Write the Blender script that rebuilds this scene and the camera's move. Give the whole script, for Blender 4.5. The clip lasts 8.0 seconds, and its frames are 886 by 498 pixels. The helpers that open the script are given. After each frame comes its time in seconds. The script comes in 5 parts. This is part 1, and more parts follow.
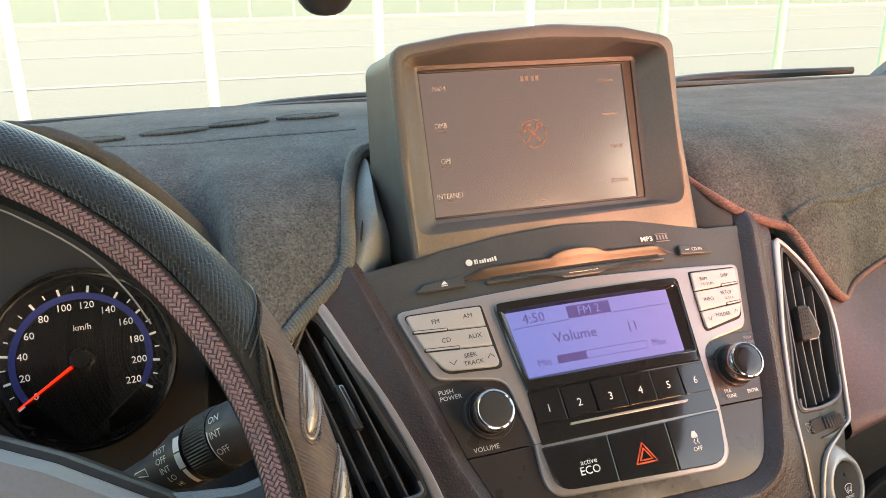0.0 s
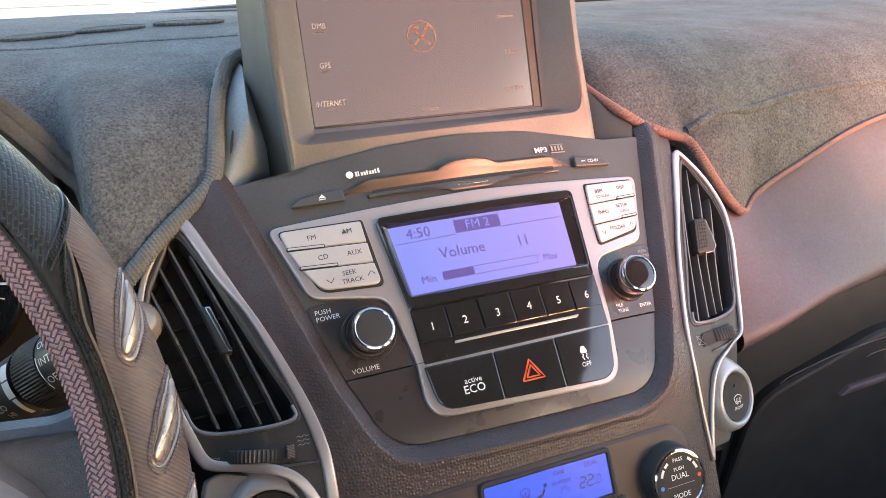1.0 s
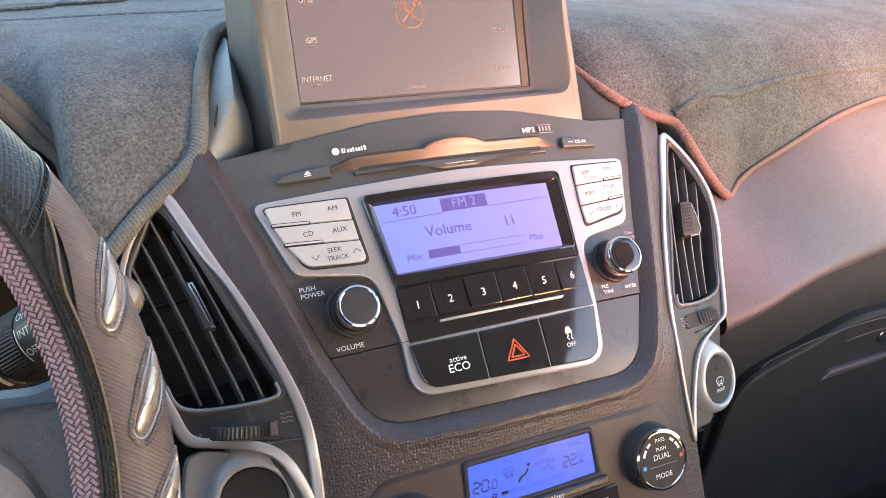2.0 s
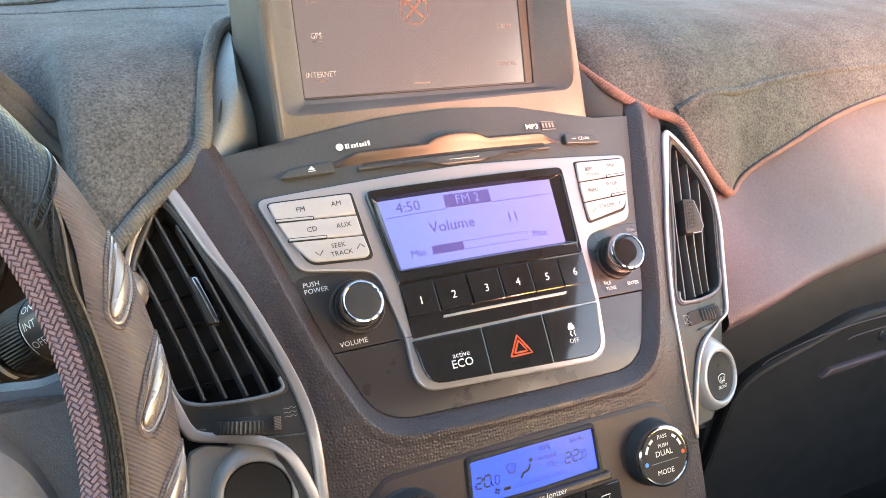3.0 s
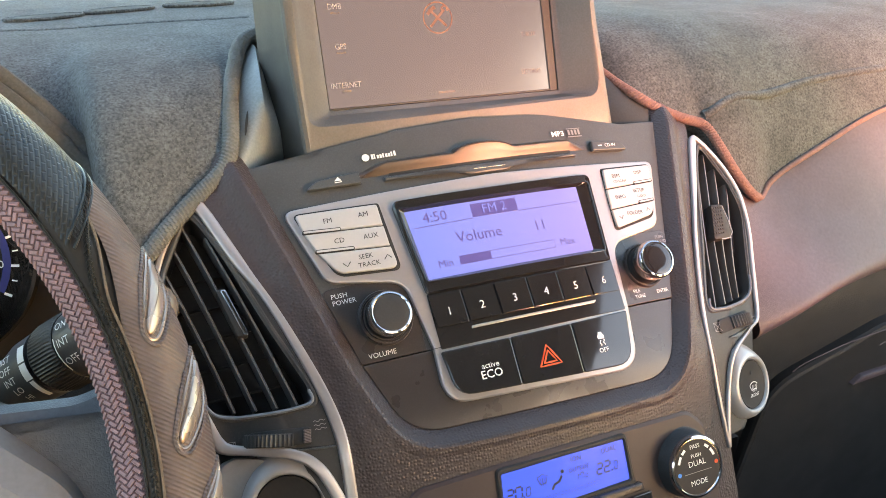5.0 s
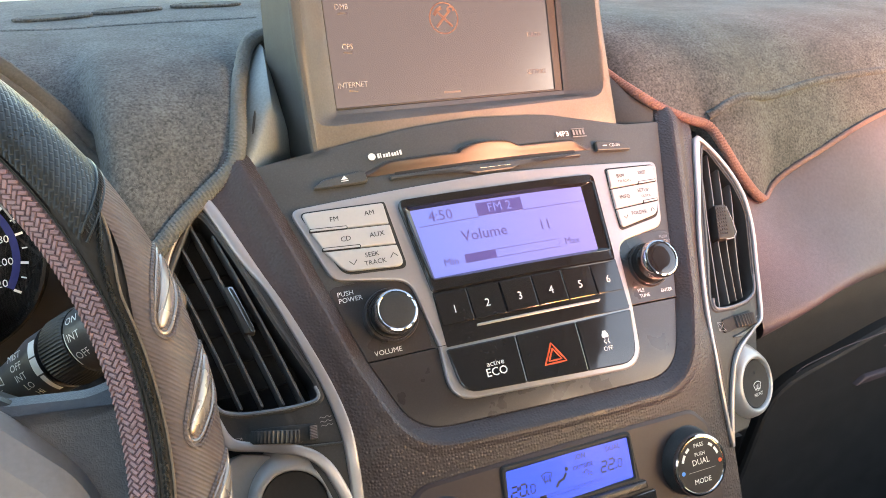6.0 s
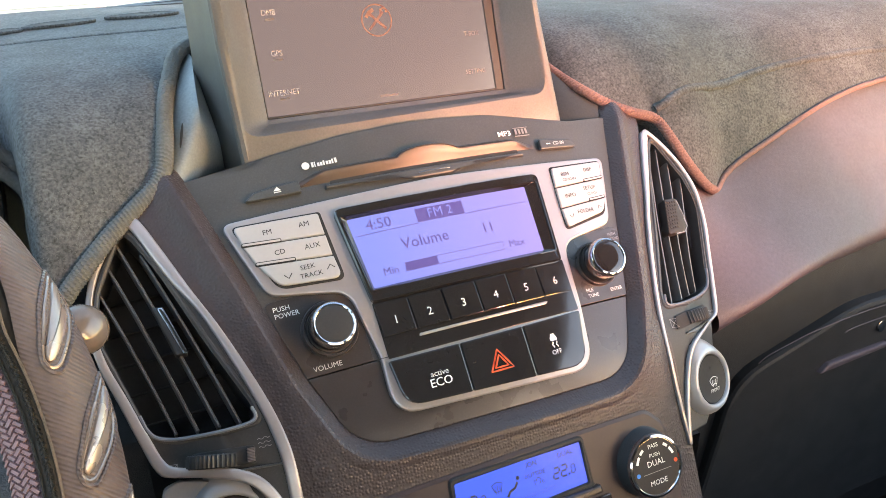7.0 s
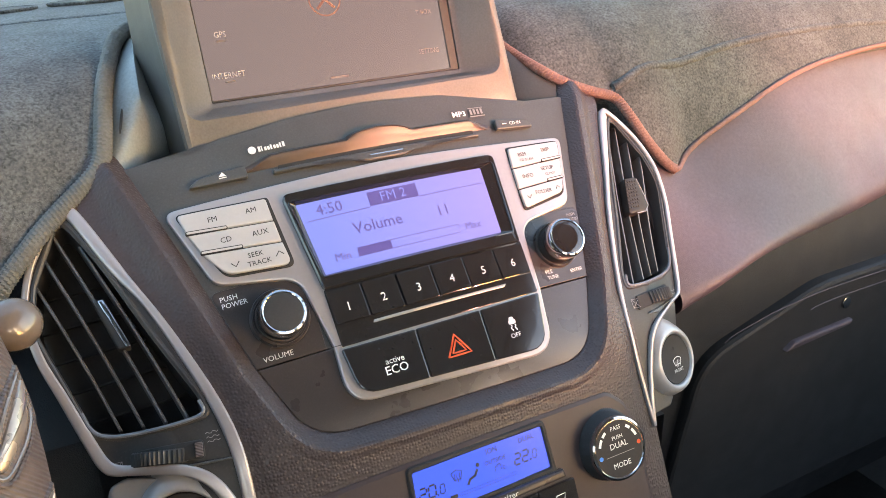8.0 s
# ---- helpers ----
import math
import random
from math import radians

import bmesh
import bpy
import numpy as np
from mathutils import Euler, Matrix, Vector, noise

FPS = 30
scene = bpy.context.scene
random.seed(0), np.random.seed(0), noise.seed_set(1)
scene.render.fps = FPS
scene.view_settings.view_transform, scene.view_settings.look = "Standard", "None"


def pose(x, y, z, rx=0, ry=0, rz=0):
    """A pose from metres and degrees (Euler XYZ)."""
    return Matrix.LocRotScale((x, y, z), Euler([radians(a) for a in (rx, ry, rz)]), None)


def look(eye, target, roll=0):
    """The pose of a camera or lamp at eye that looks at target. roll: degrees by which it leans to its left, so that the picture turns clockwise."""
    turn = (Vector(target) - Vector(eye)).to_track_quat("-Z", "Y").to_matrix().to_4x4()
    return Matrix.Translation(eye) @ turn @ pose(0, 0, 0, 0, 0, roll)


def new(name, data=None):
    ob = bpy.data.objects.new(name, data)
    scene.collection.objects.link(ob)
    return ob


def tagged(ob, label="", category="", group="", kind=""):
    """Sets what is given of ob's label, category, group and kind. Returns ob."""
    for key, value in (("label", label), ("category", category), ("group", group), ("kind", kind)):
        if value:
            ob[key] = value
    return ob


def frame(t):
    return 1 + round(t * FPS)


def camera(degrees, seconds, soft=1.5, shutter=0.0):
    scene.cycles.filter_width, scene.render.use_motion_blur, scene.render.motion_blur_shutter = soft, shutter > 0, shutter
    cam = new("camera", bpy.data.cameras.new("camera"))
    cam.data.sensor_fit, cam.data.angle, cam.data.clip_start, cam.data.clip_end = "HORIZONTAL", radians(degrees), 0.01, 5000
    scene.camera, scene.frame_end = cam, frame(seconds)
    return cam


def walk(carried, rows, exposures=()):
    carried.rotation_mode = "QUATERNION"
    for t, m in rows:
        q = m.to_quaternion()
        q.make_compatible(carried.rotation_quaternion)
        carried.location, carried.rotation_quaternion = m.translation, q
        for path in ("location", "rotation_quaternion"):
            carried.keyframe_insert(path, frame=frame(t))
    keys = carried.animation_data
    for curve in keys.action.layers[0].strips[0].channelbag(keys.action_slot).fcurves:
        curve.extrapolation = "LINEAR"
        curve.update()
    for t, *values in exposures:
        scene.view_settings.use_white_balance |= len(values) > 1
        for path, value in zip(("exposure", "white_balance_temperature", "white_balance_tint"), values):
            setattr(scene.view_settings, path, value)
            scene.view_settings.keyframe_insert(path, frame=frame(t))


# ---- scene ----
cam = camera(60.3, 8.0, 0.9)
METRES, TILT, LEAN, TURN = 0.123, -18.79, 0.86, -18.57
ROWS = [
    (0.0, 0.0, 0.0, 0.0, 0.0, 0.0, 0.0),
    (0.5, 0.1695, 0.1079, -0.0568, -2.4, -3.43, 0.39),
    (1.0, 0.2833, 0.2315, -0.1009, -4.73, -5.16, 0.44),
    (1.5, 0.2792, 0.2478, -0.1274, -5.7, -5.84, -0.09),
    (3.0, 0.2506, 0.2461, -0.1467, -5.94, -6.38, -0.62),
    (3.5, 0.2397, 0.2457, -0.1457, -6.11, -6.14, -0.69),
    (4.0, 0.2399, 0.2492, -0.14, -5.7, -5.99, -0.28),
    (4.5, 0.2189, 0.2821, -0.1231, -4.97, -6.02, 0.19),
    (6.0, 0.191, 0.25, -0.1454, -4.47, -5.78, 0.0),
    (6.5, 0.2342, 0.2467, -0.1266, -5.15, -5.52, 0.44),
    (7.0, 0.4054, 0.334, -0.1234, -5.96, -5.84, 2.41),
    (7.5, 0.5039, 0.3787, -0.1405, -6.99, -6.03, 3.43),
    (8.0, 0.5236, 0.4102, -0.1792, -7.74, -6.52, 3.61),
]
EYE = pose(-0.235, -0.3946, 1.2095, TILT, LEAN, TURN)
walk(cam, [(t, EYE @ pose(METRES * x, METRES * y, METRES * z, 90 + pitch, roll, yaw)) for t, x, y, z, yaw, pitch, roll in ROWS],
     [(0.0, 3.60, 10600, 20), (0.5, 3.54, 9500, 22), (1.0, 3.91, 8800, 25), (1.5, 4.10, 8600, 25), (3.0, 4.29, 8900, 20), (4.5, 4.08, 9700, 19), (6.0, 4.10, 9350, 20), (8.0, 4.05, 9000, 19)])
from mathutils.bvhtree import BVHTree

# ---- light ----
SUN_UP, SUN_SIDE = 4.0, 154.0   # degrees above the horizon; compass turn from +y towards +x
world = bpy.data.worlds.new("evening_sky")
scene.world = world
world.use_nodes = True
wn = world.node_tree.nodes
sky = wn.new("ShaderNodeTexSky")
sky.sky_type = "NISHITA"
sky.sun_disc = False
sky.sun_elevation, sky.sun_rotation = radians(SUN_UP), radians(SUN_SIDE)
sky.dust_density, sky.ozone_density = 1.2, 2.5
world.node_tree.links.new(sky.outputs[0], wn["Background"].inputs[0])
wn["Background"].inputs[1].default_value = 0.20
sun = new("sun", bpy.data.lights.new("sun", "SUN"))
sun.data.energy, sun.data.angle, sun.data.color = 0.32, radians(4.0), (1.0, 0.40, 0.44)
sx, sy = math.sin(radians(SUN_SIDE)), math.cos(radians(SUN_SIDE))
sun.matrix_world = look((sx * 5, sy * 5, 5 * math.tan(radians(SUN_UP))), (0, 0, 0))


# ---- materials ----
def material(name, color, rough=0.5, metal=0.0, bump="", size=0.001, depth=0.3, vary=0.12, coat=0.0, blotch=0.05, spec=0.5, dust=0.0):
    """A Principled material: colour varied at two scales, and a relief of the kind named."""
    m = bpy.data.materials.new(name)
    m.use_nodes = True
    nt = m.node_tree
    n, link = nt.nodes, nt.links.new
    b = n["Principled BSDF"]
    b.inputs["Roughness"].default_value = rough
    b.inputs["Metallic"].default_value = metal
    b.inputs["Coat Weight"].default_value = coat
    b.inputs["Coat Roughness"].default_value = 0.05
    b.inputs["Specular IOR Level"].default_value = spec
    geo = n.new("ShaderNodeNewGeometry")

    def tex(scale, detail=4.0):
        t = n.new("ShaderNodeTexNoise")
        t.inputs["Scale"].default_value, t.inputs["Detail"].default_value = scale, detail
        link(geo.outputs["Position"], t.inputs["Vector"])
        return t

    def ramp(src, lo, hi, a=0.3, z=0.7):
        r = n.new("ShaderNodeMapRange")
        r.inputs[1].default_value, r.inputs[2].default_value = a, z
        r.inputs[3].default_value, r.inputs[4].default_value = lo, hi
        link(src, r.inputs[0])
        return r.outputs[0]

    def times(a, v):
        x = n.new("ShaderNodeMath")
        x.operation = "MULTIPLY"
        link(a, x.inputs[0])
        if isinstance(v, float):
            x.inputs[1].default_value = v
        else:
            link(v, x.inputs[1])
        return x.outputs[0]

    big, fine = tex(1 / 0.05), tex(1 / max(size * 2, 0.0004))
    value = times(ramp(big.outputs["Fac"], 1 - vary, 1 + vary), ramp(fine.outputs["Fac"], 1 - vary, 1 + vary))
    hsv = n.new("ShaderNodeHueSaturation")
    hsv.inputs["Color"].default_value = (*color, 1)
    link(value, hsv.inputs["Value"])
    link(hsv.outputs["Color"], b.inputs["Base Color"])
    link(ramp(tex(1 / 0.02).outputs["Fac"], max(rough - blotch, 0.02), min(rough + blotch, 1.0)), b.inputs["Roughness"])
    height = None
    if bump in ("leather", "pebble"):
        v = n.new("ShaderNodeTexVoronoi")
        v.inputs["Scale"].default_value = 1 / size
        warp = n.new("ShaderNodeVectorMath")
        warp.operation = "MULTIPLY_ADD"
        link(tex(1 / (size * 3)).outputs["Color"], warp.inputs[0])
        warp.inputs[1].default_value = (size * 0.3, size * 0.3, size * 0.3)
        link(geo.outputs["Position"], warp.inputs[2])
        link(warp.outputs[0], v.inputs["Vector"])
        if bump == "pebble":
            v.inputs["Randomness"].default_value = 0.62
            height = ramp(v.outputs["Distance"], 1.0, 0.0, 0.12, 0.60)
        else:
            v.feature = "DISTANCE_TO_EDGE"
            height = ramp(v.outputs["Distance"], 0.0, 1.0, 0.0, 0.25)
    elif bump == "noise" and size > 0.0007:
        height = fine.outputs["Fac"]
    elif bump == "felt":
        v = n.new("ShaderNodeTexVoronoi")
        v.inputs["Scale"].default_value = 1 / size
        link(geo.outputs["Position"], v.inputs["Vector"])
        height = times(v.outputs["Distance"], fine.outputs["Fac"])
        fleck = n.new("ShaderNodeMixRGB")
        fleck.blend_type = "MULTIPLY"
        fleck.inputs["Fac"].default_value = 1.0
        link(hsv.outputs["Color"], fleck.inputs["Color1"])
        f = n.new("ShaderNodeCombineColor")
        g = times(ramp(tex(1 / (size * 2.2), 5.0).outputs["Fac"], 0.5, 1.4, 0.3, 0.7), ramp(tex(1 / 0.012, 3.0).outputs["Fac"], 0.86, 1.16))
        for i in range(3):
            link(g, f.inputs[i])
        link(f.outputs[0], fleck.inputs["Color2"])
        link(fleck.outputs[0], b.inputs["Base Color"])
        b.inputs["Sheen Weight"].default_value = 0.08
        b.inputs["Sheen Roughness"].default_value = 0.5
    elif bump == "ribs":
        w = n.new("ShaderNodeTexWave")
        w.wave_type, w.bands_direction = "BANDS", "DIAGONAL"
        w.inputs["Scale"].default_value = 0.31 / size
        w.inputs["Distortion"].default_value = 0.4
        link(geo.outputs["Position"], w.inputs["Vector"])
        height = w.outputs["Fac"]
    elif bump == "weave":
        uv, turn, brick = n.new("ShaderNodeUVMap"), n.new("ShaderNodeMapping"), n.new("ShaderNodeTexBrick")
        turn.inputs["Rotation"].default_value = (0, 0, radians(38))
        brick.inputs["Scale"].default_value = 1.0
        brick.inputs["Brick Width"].default_value, brick.inputs["Row Height"].default_value = size * 2.1, size
        brick.inputs["Mortar Size"].default_value, brick.inputs["Mortar Smooth"].default_value = size * 0.34, 1.0
        link(uv.outputs[0], turn.inputs[0])
        link(turn.outputs[0], brick.inputs["Vector"])
        height = ramp(brick.outputs["Fac"], 1.0, 0.0, 0.0, 1.0)
    if height is not None:
        bp = n.new("ShaderNodeBump")
        bp.inputs["Strength"].default_value = depth
        bp.inputs["Distance"].default_value = size * 0.5
        link(height, bp.inputs["Height"])
        link(bp.outputs["Normal"], b.inputs["Normal"])
    if dust > 0:
        d = n.new("ShaderNodeMixRGB")
        d.inputs["Color2"].default_value = (0.45, 0.42, 0.38, 1)
        src = b.inputs["Base Color"].links[0].from_socket
        link(src, d.inputs["Color1"])
        link(times(ramp(tex(1 / 0.0011, 6.0).outputs["Fac"], 0.0, 1.0, 0.56, 0.74), times(ramp(tex(1 / 0.03).outputs["Fac"], 0.2, 1.0), dust)), d.inputs["Fac"])
        link(d.outputs[0], b.inputs["Base Color"])
    return m


def lit(name, color, strength, gloss=0.08):
    """A lit display: it emits, under a glossy cover."""
    m = bpy.data.materials.new(name)
    m.use_nodes = True
    b = m.node_tree.nodes["Principled BSDF"]
    b.inputs["Base Color"].default_value = (*[c * 0.15 for c in color], 1)
    b.inputs["Roughness"].default_value = gloss
    b.inputs["Emission Color"].default_value = (*color, 1)
    b.inputs["Emission Strength"].default_value = strength
    return m


# Reddish base stands in for the warm light on the lower console.
M_LEATHER = material("soft_leather_grain_plastic", (0.050, 0.037, 0.0385), 0.38, bump="pebble", size=0.0018, depth=0.34, vary=0.05, spec=0.5)
M_FASCIA = material("smooth_grained_dash_plastic", (0.094, 0.068, 0.080), 0.5, bump="leather", size=0.0013, depth=0.14)
M_DARKDASH = material("dark_dash_plastic", (0.019, 0.0202, 0.0225), 0.62, bump="leather", size=0.0012, depth=0.25)
M_PANEL = material("satin_graphite_plastic", (0.044, 0.037, 0.037), 0.30, bump="noise", size=0.0004, depth=0.05, coat=0.15, dust=0.05)
M_STRIP = material("matte_slate_plastic", (0.060, 0.063, 0.064), 0.40, bump="noise", size=0.0005, depth=0.08, dust=0.06)
M_SILVER = material("silver_painted_plastic", (0.42, 0.39, 0.39), 0.31, metal=0.5, vary=0.02, blotch=0.01)
M_KEY = material("silver_key_plastic", (0.50, 0.49, 0.485), 0.40, metal=0.25, vary=0.02, blotch=0.02)
M_CHROME = material("bright_chrome", (0.52, 0.51, 0.52), 0.08, metal=1.0, vary=0.02, blotch=0.03)
M_GLOSS = material("piano_black_plastic", (0.019, 0.018, 0.019), 0.1, bump="", vary=0.05, coat=0.6, dust=0.03, blotch=0.05)
M_RUBBER = material("black_rubber", (0.025, 0.0255, 0.027), 0.5, bump="noise", size=0.0006, depth=0.15, dust=0.05)
M_VENT = material("black_vent_plastic", (0.050, 0.051, 0.054), 0.42, bump="noise", size=0.0005, depth=0.1, dust=0.05)
M_LOUVRE = material("charcoal_louvre_plastic", (0.098, 0.098, 0.100), 0.34, vary=0.05)
M_CAVITY = material("dark_duct_plastic", (0.027, 0.028, 0.029), 0.8)
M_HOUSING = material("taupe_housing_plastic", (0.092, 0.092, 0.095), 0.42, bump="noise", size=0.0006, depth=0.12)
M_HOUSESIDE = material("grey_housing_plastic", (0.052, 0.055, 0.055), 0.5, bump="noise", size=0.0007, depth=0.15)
# Skylight on the left plinth cheek is put into this pale colour.
M_CHEEK = material("skylit_cheek_plastic", (0.22, 0.27, 0.29), 0.5, bump="noise", size=0.0007, depth=0.15)
M_SCREEN = lit("grey_lit_screen", (0.50, 0.46, 0.54), 0.031, 0.16)
M_SCREEN.node_tree.nodes["Principled BSDF"].inputs["Base Color"].default_value = (0.016, 0.013, 0.013, 1)
M_SCREEN.node_tree.nodes["Principled BSDF"].inputs["Coat Weight"].default_value = 1.0
M_SCREEN.node_tree.nodes["Principled BSDF"].inputs["Coat Roughness"].default_value = 0.18
M_SCREEN.node_tree.nodes["Principled BSDF"].inputs["Coat IOR"].default_value = 1.75
M_INK = material("white_print", (0.8, 0.8, 0.78), 0.5, vary=0.03)
M_GREYINK = material("grey_print", (0.28, 0.27, 0.27), 0.5, vary=0.03)
M_DIMINK = material("dim_screen_print", (0.15, 0.132, 0.127), 0.5, vary=0.03)
M_SCREENINK = material("pale_screen_print", (0.42, 0.40, 0.385), 0.5, vary=0.03)
# Redder than the leather: warm light on the panel is put into the colour.
M_CLIMATE = material("warm_tinted_panel_plastic", (0.044, 0.028, 0.029), 0.5, vary=0.06, blotch=0.04)
M_DARKINK = material("dark_print", (0.005, 0.005, 0.007), 0.5, vary=0.03)
M_LCDINK = lit("lcd_dark_segments", (0.26, 0.22, 0.84), 0.024, 0.3)
M_REDMARK = material("orange_red_print", (0.75, 0.08, 0.02), 0.5, vary=0.03)
M_BLUEMARK = material("blue_print", (0.02, 0.25, 0.75), 0.5, vary=0.03)
M_ICON = material("dull_orange_print", (0.16, 0.085, 0.062), 0.5, vary=0.03)
M_FELT = material("charcoal_felt_mat", (0.097, 0.109, 0.117), 0.95, bump="felt", size=0.0008, depth=0.4, vary=0.16, spec=0.1)
M_FUZZ = material("loose_felt_fibre", (0.130, 0.146, 0.152), 0.9, vary=0.3, spec=0.15)
M_CORD = material("grey_woven_piping", (0.145, 0.158, 0.160), 0.85, bump="noise", size=0.0008, depth=0.5, vary=0.15, spec=0.2)
# Sunlit copy of the grey cord: the sun's red is put into the colour.
M_SUNCORD = material("sun_reddened_piping", (0.24, 0.145, 0.13), 0.85, bump="noise", size=0.0008, depth=0.5, vary=0.15, spec=0.2)
M_HEM = material("dark_woven_hem", (0.076, 0.080, 0.082), 0.85, bump="noise", size=0.0008, depth=0.5, vary=0.15, spec=0.2)
M_BLACKHIDE = material("black_embossed_leather", (0.018, 0.022, 0.023), 0.30, bump="weave", size=0.0016, depth=0.32)
M_BLACKSMOOTH = material("black_smooth_leather", (0.015, 0.016, 0.016), 0.42, bump="noise", size=0.0015, depth=0.4)
M_TAUPEHIDE = material("taupe_ribbed_leather", (0.118, 0.088, 0.082), 0.46, bump="ribs", size=0.0011, depth=0.5)
M_LILAC = material("lilac_woven_leather", (0.225, 0.145, 0.170), 0.5, bump="noise", size=0.0008, depth=0.3)
M_BANDGAP = material("dark_plum_leather", (0.085, 0.055, 0.066), 0.7, vary=0.1)
M_THREAD = material("tan_stitch_thread", (0.16, 0.12, 0.09), 0.8, vary=0.2)
M_SPOKE = material("grey_spoke_leather", (0.070, 0.083, 0.102), 0.33, bump="leather", size=0.0011, depth=0.15)
M_HUB = material("grey_hub_plastic", (0.24, 0.24, 0.25), 0.4, vary=0.04, blotch=0.03)
M_HUBCOVER = material("slate_hub_plastic", (0.155, 0.175, 0.205), 0.4, vary=0.06, blotch=0.04)
M_POD = material("soft_silver_paint", (0.41, 0.41, 0.42), 0.34, metal=0.3, vary=0.02, blotch=0.02)
M_BUTTON = material("matt_black_button_plastic", (0.026, 0.025, 0.026), 0.55, vary=0.08, spec=0.3)
M_GOLDCHROME = material("warm_chrome_inlay", (0.38, 0.31, 0.27), 0.26, metal=0.6, vary=0.05)
M_DARKCHROME = material("dark_chrome", (0.20, 0.19, 0.18), 0.16, metal=1.0, vary=0.03, blotch=0.03)
M_KNOBCAP = material("pearl_grey_plastic", (0.15, 0.12, 0.105), 0.2, vary=0.05, coat=0.3)
# The low sun's orange on the slate ledge is put into this brown.
M_SLOPE = material("sun_tinted_slope_plastic", (0.070, 0.050, 0.043), 0.34, vary=0.06, blotch=0.03, spec=0.5)
M_DIAL = material("black_dial_face", (0.011, 0.011, 0.012), 0.5, vary=0.1)
M_DIALBLUE = material("blue_dial_ring", (0.008, 0.02, 0.15), 0.5, vary=0.1)
M_NEEDLE = lit("red_needle", (1.0, 0.03, 0.01), 0.12, 0.4)
M_LCD = lit("violet_backlit_display", (0.30, 0.36, 1.1), 0.056, 0.12)


def painted_reflection(m, left, right):
    """A pinkish reflection towards the right, put into the display's emission colour."""
    nt = m.node_tree
    geo, sep, rng, mix = (nt.nodes.new("ShaderNode" + k) for k in ("NewGeometry", "SeparateXYZ", "MapRange", "MixRGB"))
    rng.inputs[1].default_value, rng.inputs[2].default_value = -0.05, 0.055
    mix.inputs["Color1"].default_value, mix.inputs["Color2"].default_value = (*left, 1), (*right, 1)
    nt.links.new(geo.outputs["Position"], sep.inputs[0])
    nt.links.new(sep.outputs["X"], rng.inputs[0])
    nt.links.new(rng.outputs[0], mix.inputs["Fac"])
    nt.links.new(mix.outputs[0], nt.nodes["Principled BSDF"].inputs["Emission Color"])


painted_reflection(M_LCD, (0.22, 0.34, 1.15), (0.40, 0.385, 1.10))
M_LCD2 = lit("blue_backlit_display", (0.05, 0.17, 1.4), 0.058, 0.25)
M_LCD2.node_tree.nodes["Principled BSDF"].inputs["Specular IOR Level"].default_value = 0.1
M_ROOF = material("dark_grey_headlining_cloth", (0.155, 0.165, 0.175), 0.9, bump="noise", size=0.002, depth=0.3)
M_DOOR = material("grey_door_trim", (0.125, 0.118, 0.120), 0.6, bump="leather", size=0.0015, depth=0.3)
M_CARPET = material("black_floor_carpet", (0.02, 0.02, 0.02), 0.95, bump="noise", size=0.003, depth=0.6)
M_ASPHALT = material("sunlit_pale_concrete", (0.54, 0.46, 0.33), 0.9, bump="noise", size=0.02, depth=0.2, vary=0.1)
M_GRASS = material("dry_grass_ground", (0.44, 0.43, 0.26), 0.95, bump="noise", size=0.05, depth=0.4, vary=0.2)
M_POST = material("white_painted_post", (0.66, 0.67, 0.58), 0.5, vary=0.06)
M_GREENPOST = material("green_fence_paint", (0.46, 0.58, 0.44), 0.5, vary=0.08)
# Close to the ground's tone, so that the lines stay faint.
M_LINE = material("faint_pale_paint", (0.62, 0.55, 0.42), 0.7, vary=0.1)
M_BLACKTRIM = material("black_cowl_plastic", (0.030, 0.032, 0.033), 0.4, bump="noise", size=0.002, depth=0.3)
M_GLASS = bpy.data.materials.new("window_glass")
M_GLASS.use_nodes = True
_b = M_GLASS.node_tree.nodes["Principled BSDF"]
_b.inputs["Transmission Weight"].default_value, _b.inputs["Roughness"].default_value, _b.inputs["IOR"].default_value = 1.0, 0.0, 1.1
_b.inputs["Base Color"].default_value = (0.96, 0.98, 0.97, 1)


# ---- the console's curved face ----
FACE_LEAN, FACE_TURN = radians(41), radians(26)   # upper and lower lean from the upright
BEND_AT, BEND_R = -0.088, 0.10


def W(u, v, n=0.0):
    """A place on the console: u across, v up along the face, n out of it."""
    n -= 0.6 * u * u
    if v >= BEND_AT:
        y, z, a = v * math.sin(FACE_LEAN), 1.0005 + v * math.cos(FACE_LEAN), FACE_LEAN
    else:
        s = min(BEND_AT - v, BEND_R * (FACE_LEAN - FACE_TURN))
        a = FACE_LEAN - s / BEND_R
        y = BEND_AT * math.sin(FACE_LEAN) - BEND_R * (math.cos(a) - math.cos(FACE_LEAN))
        z = 1.0005 + BEND_AT * math.cos(FACE_LEAN) + BEND_R * (math.sin(a) - math.sin(FACE_LEAN))
        rest = BEND_AT - v - s
        y, z = y - rest * math.sin(a), z - rest * math.cos(a)
    return Vector((u, y - n * math.cos(a), z + n * math.sin(a)))


SCREEN_LEAN = radians(20)


def S(u, h, n=0.0):
    """A place on the raised screen: u across, h up from the picture's lower edge, n out of it."""
    c, s = math.cos(SCREEN_LEAN), math.sin(SCREEN_LEAN)
    return Vector((u, 0.074 + h * s - n * c, 1.065 + h * c + n * s))


# ---- building helpers ----
def part(name, bm, mat, parent, label="", sharp=32):
    """Links a bmesh as one mesh under a thing or a part."""
    bmesh.ops.recalc_face_normals(bm, faces=bm.faces)
    me = bpy.data.meshes.new(name)
    bm.to_mesh(me)
    bm.free()
    for p in me.polygons:
        p.use_smooth = True
    me.set_sharp_from_angle(angle=radians(sharp))
